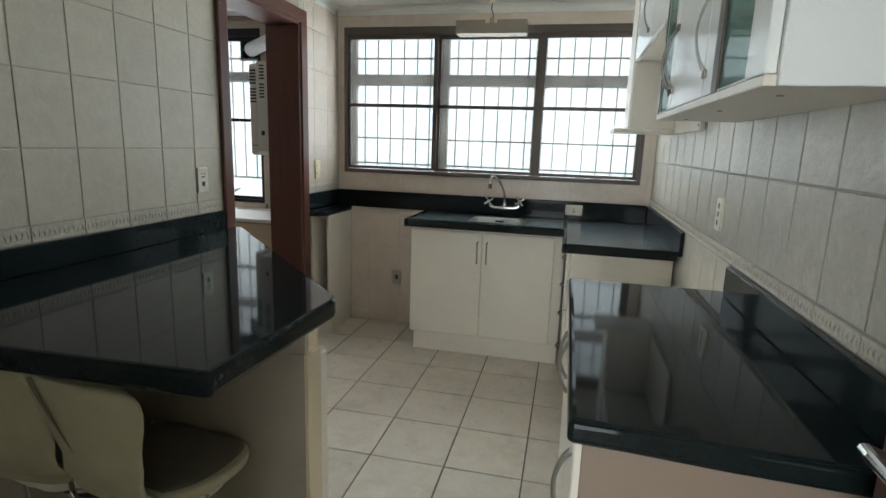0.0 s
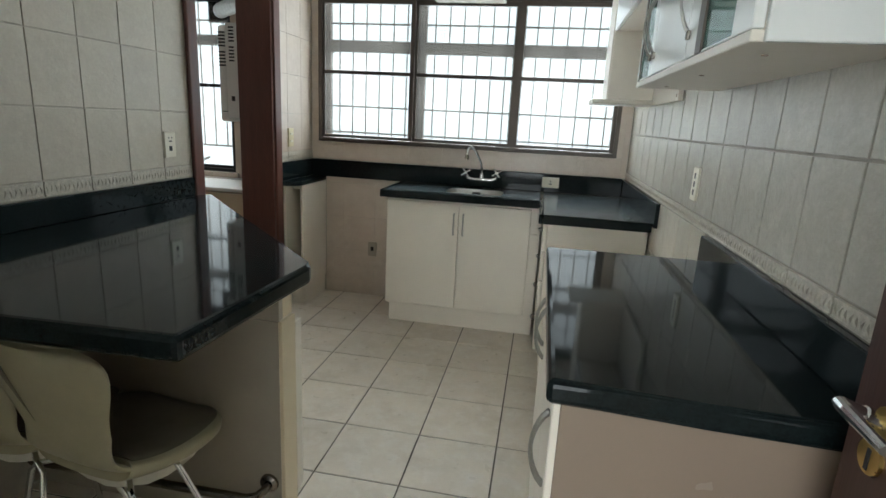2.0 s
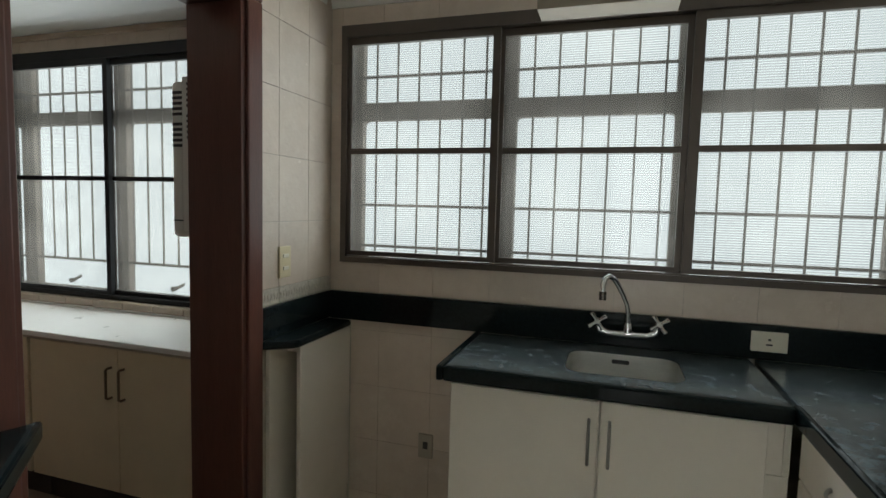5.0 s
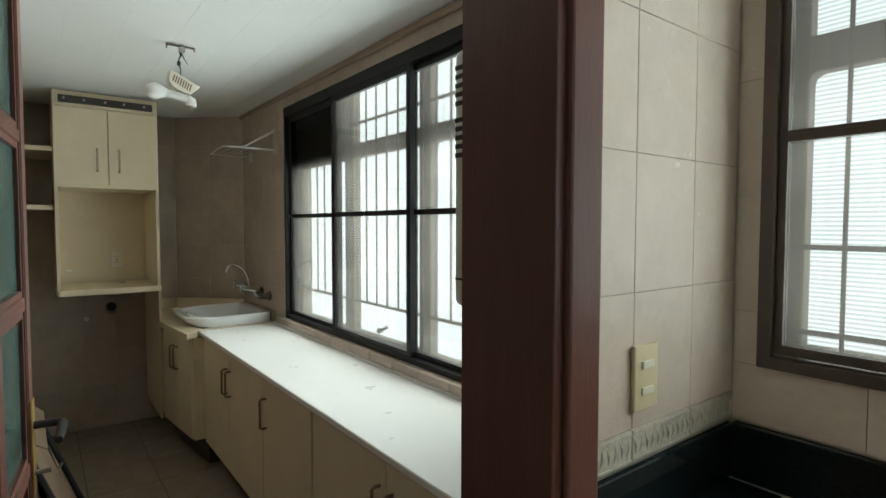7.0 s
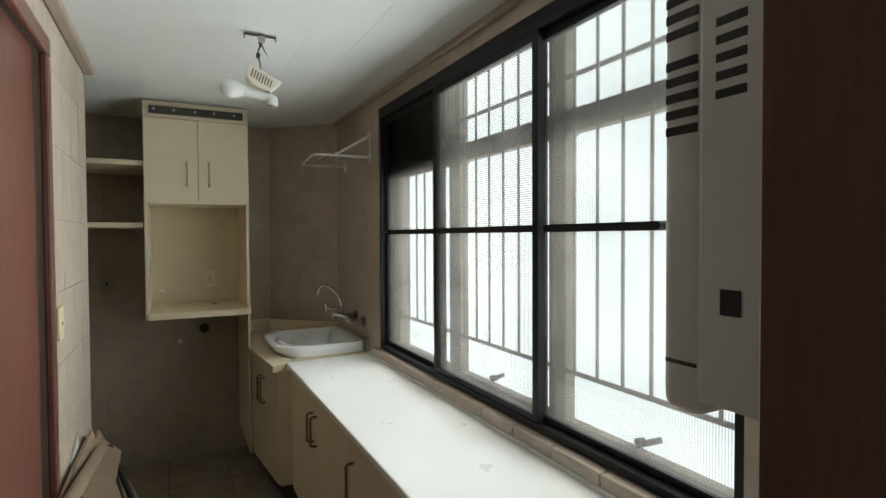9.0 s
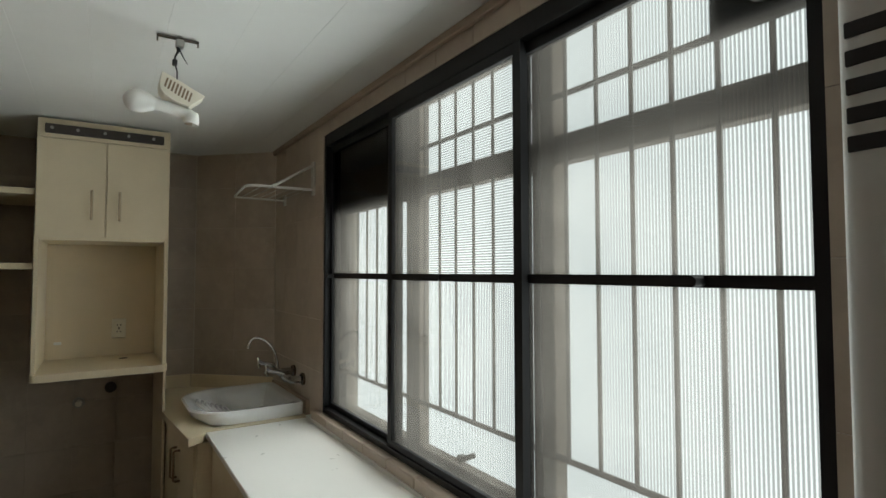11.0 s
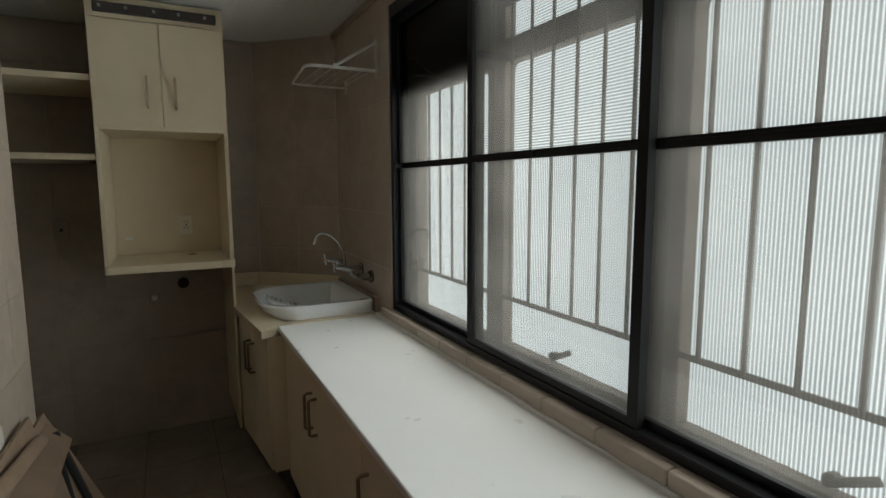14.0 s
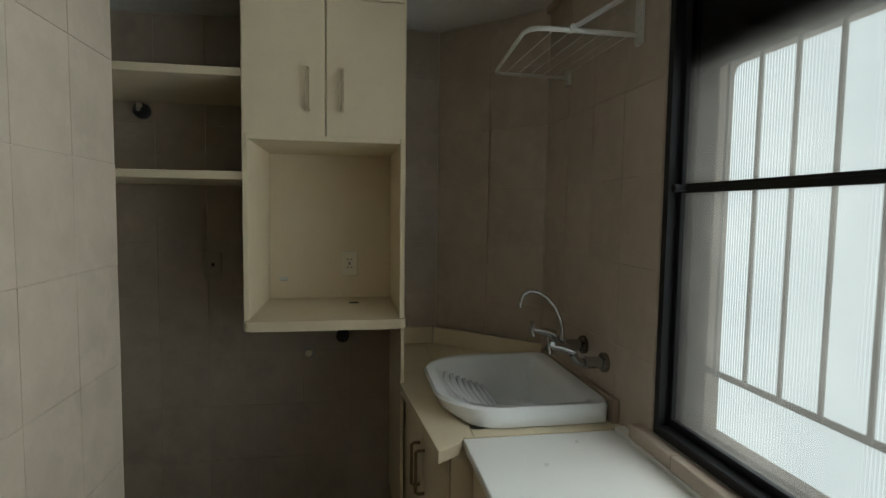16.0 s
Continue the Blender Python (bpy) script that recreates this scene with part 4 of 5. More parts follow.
part("collar", tube([(-0.414, 3.72, 0.965), (-0.414, 3.72, 0.985), (-0.415, 3.719, 1.0)], [0.017, 0.016, 0.012], 14), M_CHROME, tap, smooth=True)
part("spout", tube([(-0.414, 3.72, 0.99), (-0.415, 3.717, 1.03), (-0.419, 3.71, 1.066), (-0.436, 3.692, 1.107), (-0.455, 3.668, 1.145), (-0.472, 3.648, 1.170), (-0.488, 3.632, 1.180), (-0.501, 3.616, 1.172), (-0.507, 3.606, 1.150), (-0.507, 3.602, 1.125)], [0.010, 0.0085, 0.0085, 0.009, 0.0095, 0.010, 0.010, 0.010, 0.010, 0.0095], 12), M_CHROME, tap, smooth=True)
part("aerator", tube([(-0.507, 3.602, 1.128), (-0.507, 3.601, 1.098)], 0.013, 12), M_TARNISH, tap, smooth=True)
for xx, zz in ((-0.522, 1.004), (-0.308, 1.010)):
    part("flange", tube([(xx, 3.78, 0.985), (xx, 3.765, 0.985), (xx, 3.73, 0.985)], [0.024, 0.020, 0.013], 16), M_CHROME, tap, smooth=True)
    part("stem", tube([(xx, 3.728, 0.985), (xx, 3.71, 0.995), (xx, 3.69, zz)], [0.014, 0.012, 0.010], 10), M_CHROME, tap, smooth=True)
    bm = tube([(xx, 3.70, zz - 0.004), (xx, 3.684, zz + 0.002)], [0.012, 0.011], 10)
    for k in range(4):
        a = radians(35 + 90 * k)
        dx, dz = math.cos(a), math.sin(a)
        add_tube(bm, [(xx + dx * 0.006, 3.689, zz + dz * 0.006), (xx + dx * 0.022, 3.688, zz + dz * 0.022), (xx + dx * 0.036, 3.686, zz + dz * 0.036)], [0.0055, 0.0065, 0.0085], 8)
    part("cross_handle", bm, M_CHROME, tap, smooth=True)

klamp = thing("kitchen_ceiling_lamp", -0.545, 3.56, 2.05, "hanging kitchen lamp with a dusty rectangular glass shade", "ceiling lamp")
part("bracket", box(-0.60, -0.49, 3.575, 3.605, 2.297, 2.314, 0.003), M_IVORY, klamp)
part("socket", box(-0.565, -0.525, 3.572, 3.60, 2.27, 2.297, 0.004), M_IVORY, klamp)
part("cord", tube([(-0.545, 3.585, 2.28), (-0.55, 3.575, 2.235), (-0.535, 3.565, 2.20), (-0.54, 3.56, 2.16)], 0.0035, 6), M_BLACK, klamp)
part("bulb_holder", tube([(-0.54, 3.56, 2.175), (-0.54, 3.56, 2.12)], [0.014, 0.018], 12), M_OUTER, klamp)
bm = bmesh.new()
for a in ((-0.76, -0.575, 3.50, 3.506, 2.075, 2.155), (-0.50, -0.315, 3.50, 3.506, 2.075, 2.155), (-0.575, -0.50, 3.50, 3.506, 2.075, 2.135), (-0.76, -0.315, 3.612, 3.618, 2.075, 2.155), (-0.76, -0.754, 3.506, 3.612, 2.075, 2.155), (-0.321, -0.315, 3.506, 3.612, 2.075, 2.155), (-0.754, -0.321, 3.506, 3.612, 2.075, 2.081)):
    add_box(bm, *a)
part("shade", bm, M_SHADE, klamp)


# ---- chairs ----
def chair():
    """A shell chair: waisted one-piece back and seat on four thin steel legs. Faces +y at the origin."""
    t = thing("shell_chair", 0, 0, 0, "cream vinyl shell chair with dark seat, under the counter", "chair", "chairs at the breakfast counter")
    knots = ((0.238, 0.420, 0.05), (0.234, 0.428, 0.105), (0.214, 0.440, 0.162), (0.165, 0.449, 0.205), (0.085, 0.454, 0.226), (0.0, 0.452, 0.224), (-0.07, 0.45, 0.200), (-0.125, 0.457, 0.172),
             (-0.165, 0.476, 0.158), (-0.192, 0.512, 0.148), (-0.211, 0.560, 0.149), (-0.228, 0.618, 0.170), (-0.242, 0.678, 0.199), (-0.254, 0.735, 0.216), (-0.262, 0.768, 0.212), (-0.268, 0.789, 0.178), (-0.271, 0.799, 0.125), (-0.272, 0.802, 0.06))
    prof = []                          # centre line: y, z, half width, smoothed
    for i in range(len(knots) - 1):
        p0, p1, p2, p3 = (knots[max(0, min(len(knots) - 1, i + k))] for k in (-1, 0, 1, 2))
        for k in range(4):
            q = k / 4
            prof.append(tuple(0.5 * (2 * b + (c - a) * q + (2 * a - 5 * b + 4 * c - d) * q * q + (3 * b - a - 3 * c + d) * q ** 3) for a, b, c, d in zip(p0, p1, p2, p3)))
    prof.append(knots[-1])
    prof = [(y, z - 0.04 * min(1.0, max(0.0, (0.66 - z) / 0.18)), w) for y, z, w in prof]
    prof = [(y * 0.8 if y > 0 else y, z, w) for y, z, w in prof]
    n = 18

    def grid_of(rows, off):
        out = []
        for i, (y, z, w) in enumerate(rows):
            a, b = rows[max(i - 1, 0)], rows[min(i + 1, len(rows) - 1)]
            d = Vector((0, b[0] - a[0], b[1] - a[1])).normalized()
            nn = Vector((0, d.z, -d.y))
            back = min(1.0, max(0.0, (z - 0.455) / 0.08))
            row = []
            for k in range(n + 1):
                u = math.sin(math.pi / 2 * (-1 + 2 * k / n))
                round_off = math.sqrt(max(0.0, 1 - u ** 8))
                row.append(Vector((w * u, y + 0.03 * back * u * u, z + 0.012 * (1 - back) * u * u)) + nn * off * (0.25 + 0.75 * round_off))
            out.append(row)
        return out

    def build(rows, t0, t1):
        bm = bmesh.new()
        v0 = [[bm.verts.new(p) for p in r] for r in grid_of(rows, t0)]
        v1 = [[bm.verts.new(p) for p in r] for r in grid_of(rows, t1)]
        for i in range(len(rows) - 1):
            for k in range(n):
                bm.faces.new((v0[i][k], v0[i][k + 1], v0[i + 1][k + 1], v0[i + 1][k]))
                bm.faces.new((v1[i][k], v1[i + 1][k], v1[i + 1][k + 1], v1[i][k + 1]))
            for k in (0, n):
                bm.faces.new((v0[i][k], v0[i + 1][k], v1[i + 1][k], v1[i][k]))
        for i in (0, len(rows) - 1):
            for k in range(n):
                bm.faces.new((v0[i][k], v0[i][k + 1], v1[i][k + 1], v1[i][k]))
        return bm
    part("backrest", build(prof[30:], -0.010, 0.010), M_SEATV, t, "cream vinyl back", smooth=True)
    part("seat", build(prof[:31], -0.036, 0.022), M_SEATV, t, smooth=True)
    part("seat_pad", build([(y, z, w * 0.94) for y, z, w in prof[3:30]], 0.0205, 0.0255), M_SEATD, t, "dark worn seat face", smooth=True)
    part("seam", tube([(-0.098, -0.272, 0.785), (-0.09, -0.2665, 0.745), (-0.075, -0.2545, 0.69), (-0.055, -0.2405, 0.63), (-0.03, -0.2225, 0.56), (-0.012, -0.2, 0.505)], [0.006, 0.005, 0.004, 0.003, 0.003, 0.002], 6), M_SEATD, t)
    part("leg_plate", box(-0.08, 0.08, -0.08, 0.08, 0.373, 0.392, 0.004), M_STEEL, t)
    bm = bmesh.new()
    rng = random.Random(4)
    ring = []                          # ragged lining hanging under the seat
    for k in range(40):
        a = 2 * math.pi * k / 40
        x, y, h = 0.165 * math.cos(a), 0.02 + 0.165 * math.sin(a), 0.016 + 0.014 * math.sin(2.3 * a + 1) + rng.uniform(0.0, 0.008)
        ring.append([bm.verts.new(p) for p in ((x, y, 0.386), (x * 0.99, y * 0.99, 0.372 - h), (x * 0.98, y * 0.98, 0.372 - h), (x * 0.985, y * 0.985, 0.386))])
    for p, q in zip(ring, ring[1:] + ring[:1]):
        for k in range(4):
            bm.faces.new((p[k], q[k], q[(k + 1) % 4], p[(k + 1) % 4]))
    part("torn_lining", bm, M_PAPER, t, "torn pale lining")
    for sx in (-1, 1):
        for top, foot_y, foot_x in ((-0.155, -0.235, 0.21), (-0.01, 0.085, 0.265)):
            leg = part("leg", tube([(sx * 0.05, top * 0.4, 0.38), (sx * 0.165, top, 0.374), (sx * 0.185, top * 1.05, 0.352), (sx * foot_x, foot_y, 0.012)], 0.0085, 8), M_CHROME, t, smooth=True)
            part("foot_cap", tube([(sx * foot_x, foot_y, 0.022), (sx * foot_x, foot_y, 0.0)], 0.011, 8), M_BLACK, leg)
    return t


ch = chair()
ch.matrix_basis = pose(-1.112, 1.215, 0, 0, 0, -8)
ch2 = copy_thing(ch, pose(-1.466, 1.225, 0, 0, 0, 3))

# ---- laundry ----
l_top = thing("laundry_countertop", -3.24, 3.55, 0.79, "long white marble laundry countertop with faint stains", "countertop")
part("slab", prism([(-4.575, 3.315), (-1.905, 3.315), (-1.905, 3.767), (-4.575, 3.767)], 0.797, 0.82, 0.003, 1), M_MARBLE, l_top)
part("back_strip", box(-4.575, -1.905, 3.7675, 3.8, 0.797, 0.831, 0.002), M_MARBLE, l_top)
part("support_strip", box(-4.53, -1.91, 3.332, 3.36, 0.782, 0.7965, 0.001), M_CREAM_D, l_top)
unit_x = ((-4.53, -3.495), (-3.493, -2.962), (-2.952, -1.915))
HANDLES = ((-4.048, -3.985), (-3.445,), (-2.47, -2.40))
for (a, b), hs in zip(unit_x, HANDLES):
    c = thing("laundry_cabinet", (a + b) / 2, 3.56, 0, "cream laminate base cabinet with brown bar handles", "cabinet", "base cabinets under the marble counter")
    part("body", box(a, b, 3.355, 3.795, 0.15, 0.781, 0.002), M_CREAM, c)
    part("kick_board", box(a, b, 3.42, 3.44, 0, 0.149, 0.001), M_KICK, c)
    edges = [a + 0.002, (hs[0] + hs[-1]) / 2, b - 0.002] if len(hs) == 2 else [a + 0.002, b - 0.002]
    for i, (p, q) in enumerate(zip(edges, edges[1:])):
        d = part("door", box(p + 0.0015, q - 0.0015, 3.335, 3.353, 0.155, 0.78, 0.002), M_CREAM, c)
        part("handle", u_handle((hs[i], 3.335, 0.57), (hs[i], 3.335, 0.70), (0, -0.028, 0), 0.0055), M_BRONZE, d, "brown bar handle")

t_cab = thing("tub_cabinet", -5.05, 3.5, 0, "cream cabinet under the laundry tub with two doors", "cabinet")
part("body", prism([(-4.535, 3.275), (-4.535, 3.795), (-5.26, 3.795), (-5.64, 3.40), (-5.64, 3.235), (-5.06, 3.215)], 0.17, 0.66), M_CREAM, t_cab)
part("filler", prism([(-4.535, 3.275), (-4.535, 3.36), (-4.60, 3.36), (-4.60, 3.282)], 0.661, 0.786), M_CREAM, t_cab)
part("kick_board", prism([(-4.56, 3.36), (-4.56, 3.79), (-5.25, 3.79), (-5.62, 3.40), (-5.62, 3.32), (-5.06, 3.30)], 0.0, 0.169), M_KICK, t_cab)
for p, q, hx in (((-4.545, 3.262), (-4.80, 3.234), -4.775), ((-4.803, 3.2335), (-5.06, 3.205), -4.835)):
    d = part("door", prism([p, (p[0], p[1] + 0.012), (q[0], q[1] + 0.012), q], 0.18, 0.775), M_CREAM, t_cab)
    hy = p[1] + (q[1] - p[1]) * (hx - p[0]) / (q[0] - p[0])
    part("handle", u_handle((hx, hy, 0.56), (hx, hy, 0.70), (0, -0.028, 0), 0.0055), M_BRONZE, d, "brown bar handle")
t_top = thing("tub_countertop", -5.05, 3.5, 0.787, "cream board top with a chipped notch around the tub", "countertop")
part("slab", prism([(-4.50, 3.235), (-4.545, 3.30), (-4.577, 3.316), (-4.577, 3.349), (-5.655, 3.349), (-5.655, 3.20), (-5.06, 3.185)], 0.787, 0.822, 0.002, 1), M_CREAM, t_top)
part("slab", box(-4.627, -4.577, 3.3495, 3.8, 0.787, 0.822, 0.001), M_CREAM, t_top)
part("slab", prism([(-5.165, 3.3495), (-5.165, 3.8), (-5.275, 3.8), (-5.655, 3.405), (-5.655, 3.3495)], 0.787, 0.822), M_CREAM, t_top)
part("slab", box(-5.1645, -4.6275, 3.745, 3.8, 0.787, 0.822, 0.001), M_CREAM, t_top)
part("upstand", prism([(-5.279, 3.782), (-5.265, 3.796), (-5.646, 3.400), (-5.632, 3.392)], 0.823, 0.90), M_CREAM, t_top)
part("upstand", box(-5.655, -5.638, 3.21, 3.39, 0.823, 0.90, 0.002), M_CREAM, t_top)


def tub():
    """A shallow ceramic laundry tub with a ribbed washboard, curved at the front."""
    t = thing("laundry_tub", -4.92, 3.56, 0.823, "white porcelain laundry tub with ribbed washboard", "laundry tub")
    out = []
    x0, x1, y0, y1 = -5.19, -4.60, 3.295, 3.775
    def ring(ix0, ix1, iy0, iy1, r, z, bulge=0.0, n=7):
        pts = []
        f = min(r * 1.9, (ix1 - ix0) / 2 - 0.02, (iy1 - iy0) * 0.6)
        for cx, cy, a, r in ((ix1 - r * 0.5, iy1 - r * 0.5, 0, r * 0.5), (ix0 + r * 0.5, iy1 - r * 0.5, 90, r * 0.5), (ix0 + f, iy0 + f, 180, f), (ix1 - f, iy0 + f, 270, f)):
            for k in range(n + 1):
                q = radians(a + 90 * k / n)
                px, py = cx + r * math.cos(q), cy + r * math.sin(q)
                f = max(0.0, 1 - (py - iy0) / (iy1 - iy0))
                py -= bulge * f * (1 - ((px - (ix0 + ix1) / 2) / ((ix1 - ix0) / 2)) ** 2)
                pts.append((px, py, z))
        return pts
    R = [ring(x0 + 0.03, x1 - 0.02, y0 + 0.05, y1, 0.05, 0.824, 0.02), ring(x0 + 0.005, x1 - 0.002, y0 + 0.01, y1, 0.09, 0.85, 0.03), ring(x0, x1, y0, y1, 0.09, 0.880, 0.035),
         ring(x0 + 0.006, x1 - 0.006, y0 + 0.006, y1 - 0.006, 0.086, 0.889, 0.034), ring(x0 + 0.028, x1 - 0.028, y0 + 0.028, y1 - 0.045, 0.075, 0.888, 0.03)]
    B = [ring(x0 + 0.036, x1 - 0.036, y0 + 0.038, y1 - 0.055, 0.07, 0.880, 0.028), ring(x0 + 0.050, x1 - 0.050, y0 + 0.10, y1 - 0.065, 0.06, 0.845, 0.01),
         ring(x0 + 0.062, x1 - 0.062, y0 + 0.20, y1 - 0.075, 0.05, 0.79), ring(x0 + 0.075, x1 - 0.075, y0 + 0.25, y1 - 0.085, 0.05, 0.73), ring(x0 + 0.11, x1 - 0.11, y0 + 0.275, y1 - 0.11, 0.04, 0.712)]
    bm = bmesh.new()
    vs = [[bm.verts.new(p) for p in r] for r in R + B]
    for a, b in zip(vs, vs[1:]):
        for k in range(len(a)):
            bm.faces.new((a[k], a[(k + 1) % len(a)], b[(k + 1) % len(a)], b[k]))
    bm.faces.new(vs[-1])
    body = part("basin", bm, M_PORC, t, smooth=True)
    for k in range(7):                 # washboard ribs down the front slope
        q = k / 6
        yy, zq = 3.338 + 0.145 * q, 0.874 - 0.066 * q
        a, b = -5.03 - 0.04 * q, -4.76 + 0.05 * q
        part("rib", tube([(a, yy + 0.012, zq - 0.006), (a + 0.03, yy, zq), ((a + b) / 2, yy - 0.014 * (1 - q), zq + 0.001), (b - 0.03, yy, zq), (b, yy + 0.012, zq - 0.006)], [0.003, 0.0085, 0.009, 0.0085, 0.003], 8), M_PORC, t, smooth=True)
    part("drain", tube([(-4.9, 3.62, 0.712), (-4.9, 3.62, 0.716)], 0.026, 16), M_CHROME, t)
    return t


tub()
part("back_ledge", box(-5.22, -4.605, 3.776, 3.799, 0.823, 0.895, 0.002), M_OUTER, t_top, "stained cement ledge behind the tub")

ltap = thing("laundry_faucet", -4.74, 3.75, 0.95, "chrome wall faucet with swan-neck spout over the tub", "faucet")
for xx, zz in ((-4.705, 0.982), (-4.86, 1.0)):
    part("flange", tube([(xx, 3.799, zz), (xx, 3.788, zz), (xx, 3.782, zz)], [0.031, 0.031, 0.024], 18), M_TARNISH, ltap, smooth=True)
    part("inlet", tube([(xx, 3.785, zz), (xx, 3.725, zz + 0.002)], 0.019, 14), M_CHROME_D, ltap, smooth=True)
    part("inlet", tube([(xx, 3.727, zz + 0.002), (xx, 3.705, zz + 0.006), (xx, 3.688, zz + 0.03)], [0.014, 0.013, 0.013], 12), M_CHROME_D, ltap, smooth=True)
    zh = zz + 0.058
    bm = tube([(xx, 3.69, zh - 0.02), (xx, 3.655, zh - 0.008), (xx, 3.612, zh)], [0.015, 0.012, 0.009], 12)
    add_tube(bm, [(xx - 0.024, 3.612, zh - 0.012), (xx, 3.611, zh), (xx + 0.024, 3.612, zh + 0.012)], [0.0075, 0.006, 0.0075], 8)
    add_tube(bm, [(xx - 0.012, 3.612, zh + 0.024), (xx, 3.611, zh), (xx + 0.012, 3.612, zh - 0.024)], [0.0075, 0.006, 0.0075], 8)
    part("cross_handle", bm, M_CHROME_D, ltap, smooth=True)
part("body", tube([(-4.70, 3.688, 1.014), (-4.745, 3.686, 1.022), (-4.782, 3.685, 1.028), (-4.82, 3.686, 1.028), (-4.862, 3.688, 1.03)], [0.014, 0.012, 0.016, 0.012, 0.014], 12), M_CHROME_D, ltap, smooth=True)
part("spout", tube([(-4.782, 3.685, 1.035), (-4.782, 3.684, 1.07), (-4.781, 3.676, 1.11), (-4.78, 3.655, 1.15), (-4.779, 3.625, 1.182), (-4.777, 3.592, 1.198), (-4.776, 3.566, 1.200), (-4.775, 3.547, 1.187), (-4.774, 3.538, 1.165), (-4.774, 3.537, 1.150)], [0.010, 0.0062, 0.0056, 0.0056, 0.0056, 0.0056, 0.0056, 0.0056, 0.0065, 0.008], 10), M_CHROME_D, ltap, smooth=True)

# tall niche cabinet
nc = thing("niche_cabinet", -5.36, 2.92, 1.0, "cream wall cabinet with two doors over an open niche", "wall cabinet")
FX, NY0, NY1 = -5.07, 2.643, 3.198
part("side", box(X_END + 0.008, FX - 0.001, NY0, NY0 + 0.018, 1.062, 2.17, 0.002), M_CREAM, nc)
part("side", box(X_END + 0.008, FX - 0.001, NY1 - 0.018, NY1, 1.062, 2.17, 0.002), M_CREAM, nc)
part("back", box(X_END + 0.10, X_END + 0.115, NY0 + 0.019, NY1 - 0.019, 1.062, 1.70, 0), M_CREAM, nc)
part("bottom", box(X_END + 0.01, FX - 0.001, NY0 + 0.019, NY1 - 0.019, 1.685, 1.703, 0.001), M_CREAM, nc)
part("body", box(X_END + 0.01, FX - 0.022, NY0 + 0.019, NY1 - 0.019, 1.704, 2.17, 0.001), M_CREAM, nc)
part("shelf", prism([(X_END + 0.008, NY0 - 0.004)] + [(FX + 0.012 - 0.03 + 0.03 * math.cos(radians(q)), NY0 - 0.004 + 0.03 + 0.03 * math.sin(radians(q))) for q in range(-90, 1, 15)]
     + [(FX + 0.012 - 0.03 + 0.03 * math.cos(radians(q)), NY1 + 0.006 - 0.03 + 0.03 * math.sin(radians(q))) for q in range(0, 91, 15)] + [(X_END + 0.008, NY1 + 0.006)], 1.025, 1.06, 0.004, 2), M_CREAM, nc, "cream shelf board with rounded corners")
for a, b, hy in ((NY0 + 0.002, 2.9195, 2.862), (2.9225, NY1 - 0.002, 2.978)):
    d = part("door", box(FX - 0.02, FX, a, b, 1.70, 2.168, 0.003), M_CREAM, nc)
    part("handle", u_handle((FX, hy, 1.79), (FX, hy, 1.925), (0.028, 0, 0), 0.006), M_HANDLE_B, d, "beige bar handle")
part("top_panel", box(X_END + 0.01, FX - 0.004, NY0, NY1, 2.171, 2.262, 0.002), M_CREAM, nc)
rail = part("rail", box(FX - 0.004, FX + 0.018, NY0 + 0.03, NY1 - 0.03, 2.19, 2.232, 0.003), M_KICK, nc, "dark brown rail with screws")
for yy in (2.70, 2.80, 2.91, 3.01, 3.12):
    part("screw", tube([(FX + 0.018, yy, 2.212), (FX + 0.03, yy, 2.212)], 0.007, 8), M_STEEL, rail)
part("leg_panel", box(X_END + 0.02, FX - 0.003, NY1 - 0.012, NY1, 0.17, 1.024, 0.001), M_CREAM, nc, "thin side panel down to the cabinet")
part("clip", box(X_END + 0.116, X_END + 0.124, 2.70, 2.735, 1.14, 1.155, 0.002), M_PLWHITE, nc)
part("cable_hole", tube([(-5.42, 3.02, 1.0605), (-5.42, 3.02, 1.0615)], 0.022, 16), M_BLACK, nc)
plate("wall_socket", (X_END + 0.116, 3.0, 1.215), (1, 0, 0), 0.07, 0.11, M_IVORY, "ivory socket inside the cabinet niche", [(-0.008, 0.018, 0.006, 0.006), (0.008, 0.018, 0.006, 0.006), (0, 0.0, 0.006, 0.012), (-0.008, -0.018, 0.006, 0.006), (0.008, -0.018, 0.006, 0.006)])
plate("wall_socket", (X_END + 0.004, 2.404, 1.2), (1, 0, 0), 0.072, 0.112, M_CREAM_D, "dull beige socket on the recess wall", [(0, 0.0, 0.012, 0.016)])
for z in (1.549, 1.898):
    single("wall_shelf", box(X_END + 0.008, -5.10, 1.86, 2.639, z, z + 0.028, 0.002), M_CREAM, "plain cream shelf beside the niche cabinet", "shelf", "shelves in the recess")
valve = thing("gas_valve", -5.62, 2.13, 1.82, "dark round valve with bright stem", "valve")
part("body", tube([(X_END + 0.004, 2.13, 1.858), (X_END + 0.03, 2.13, 1.858), (X_END + 0.06, 2.133, 1.858)], [0.034, 0.032, 0.016], 16), M_BLACK, valve)
part("stem", tube([(X_END + 0.06, 2.133, 1.858), (X_END + 0.10, 2.15, 1.868)], 0.012, 10), M_CHROME, valve)
wp = thing("water_outlet", -5.64, 2.82, 0.77, "capped water outlet on the laundry wall", "pipe")
part("flange", tube([(X_END + 0.004, 2.817, 0.797), (X_END + 0.012, 2.817, 0.797)], 0.03, 16), M_STEEL, wp)
part("cap", tube([(X_END + 0.012, 2.817, 0.797), (X_END + 0.05, 2.817, 0.797)], 0.016, 12), M_IVORY, wp)
dp = thing("drain_outlet", -5.64, 2.97, 0.83, "open black drain pipe in the laundry wall", "pipe")
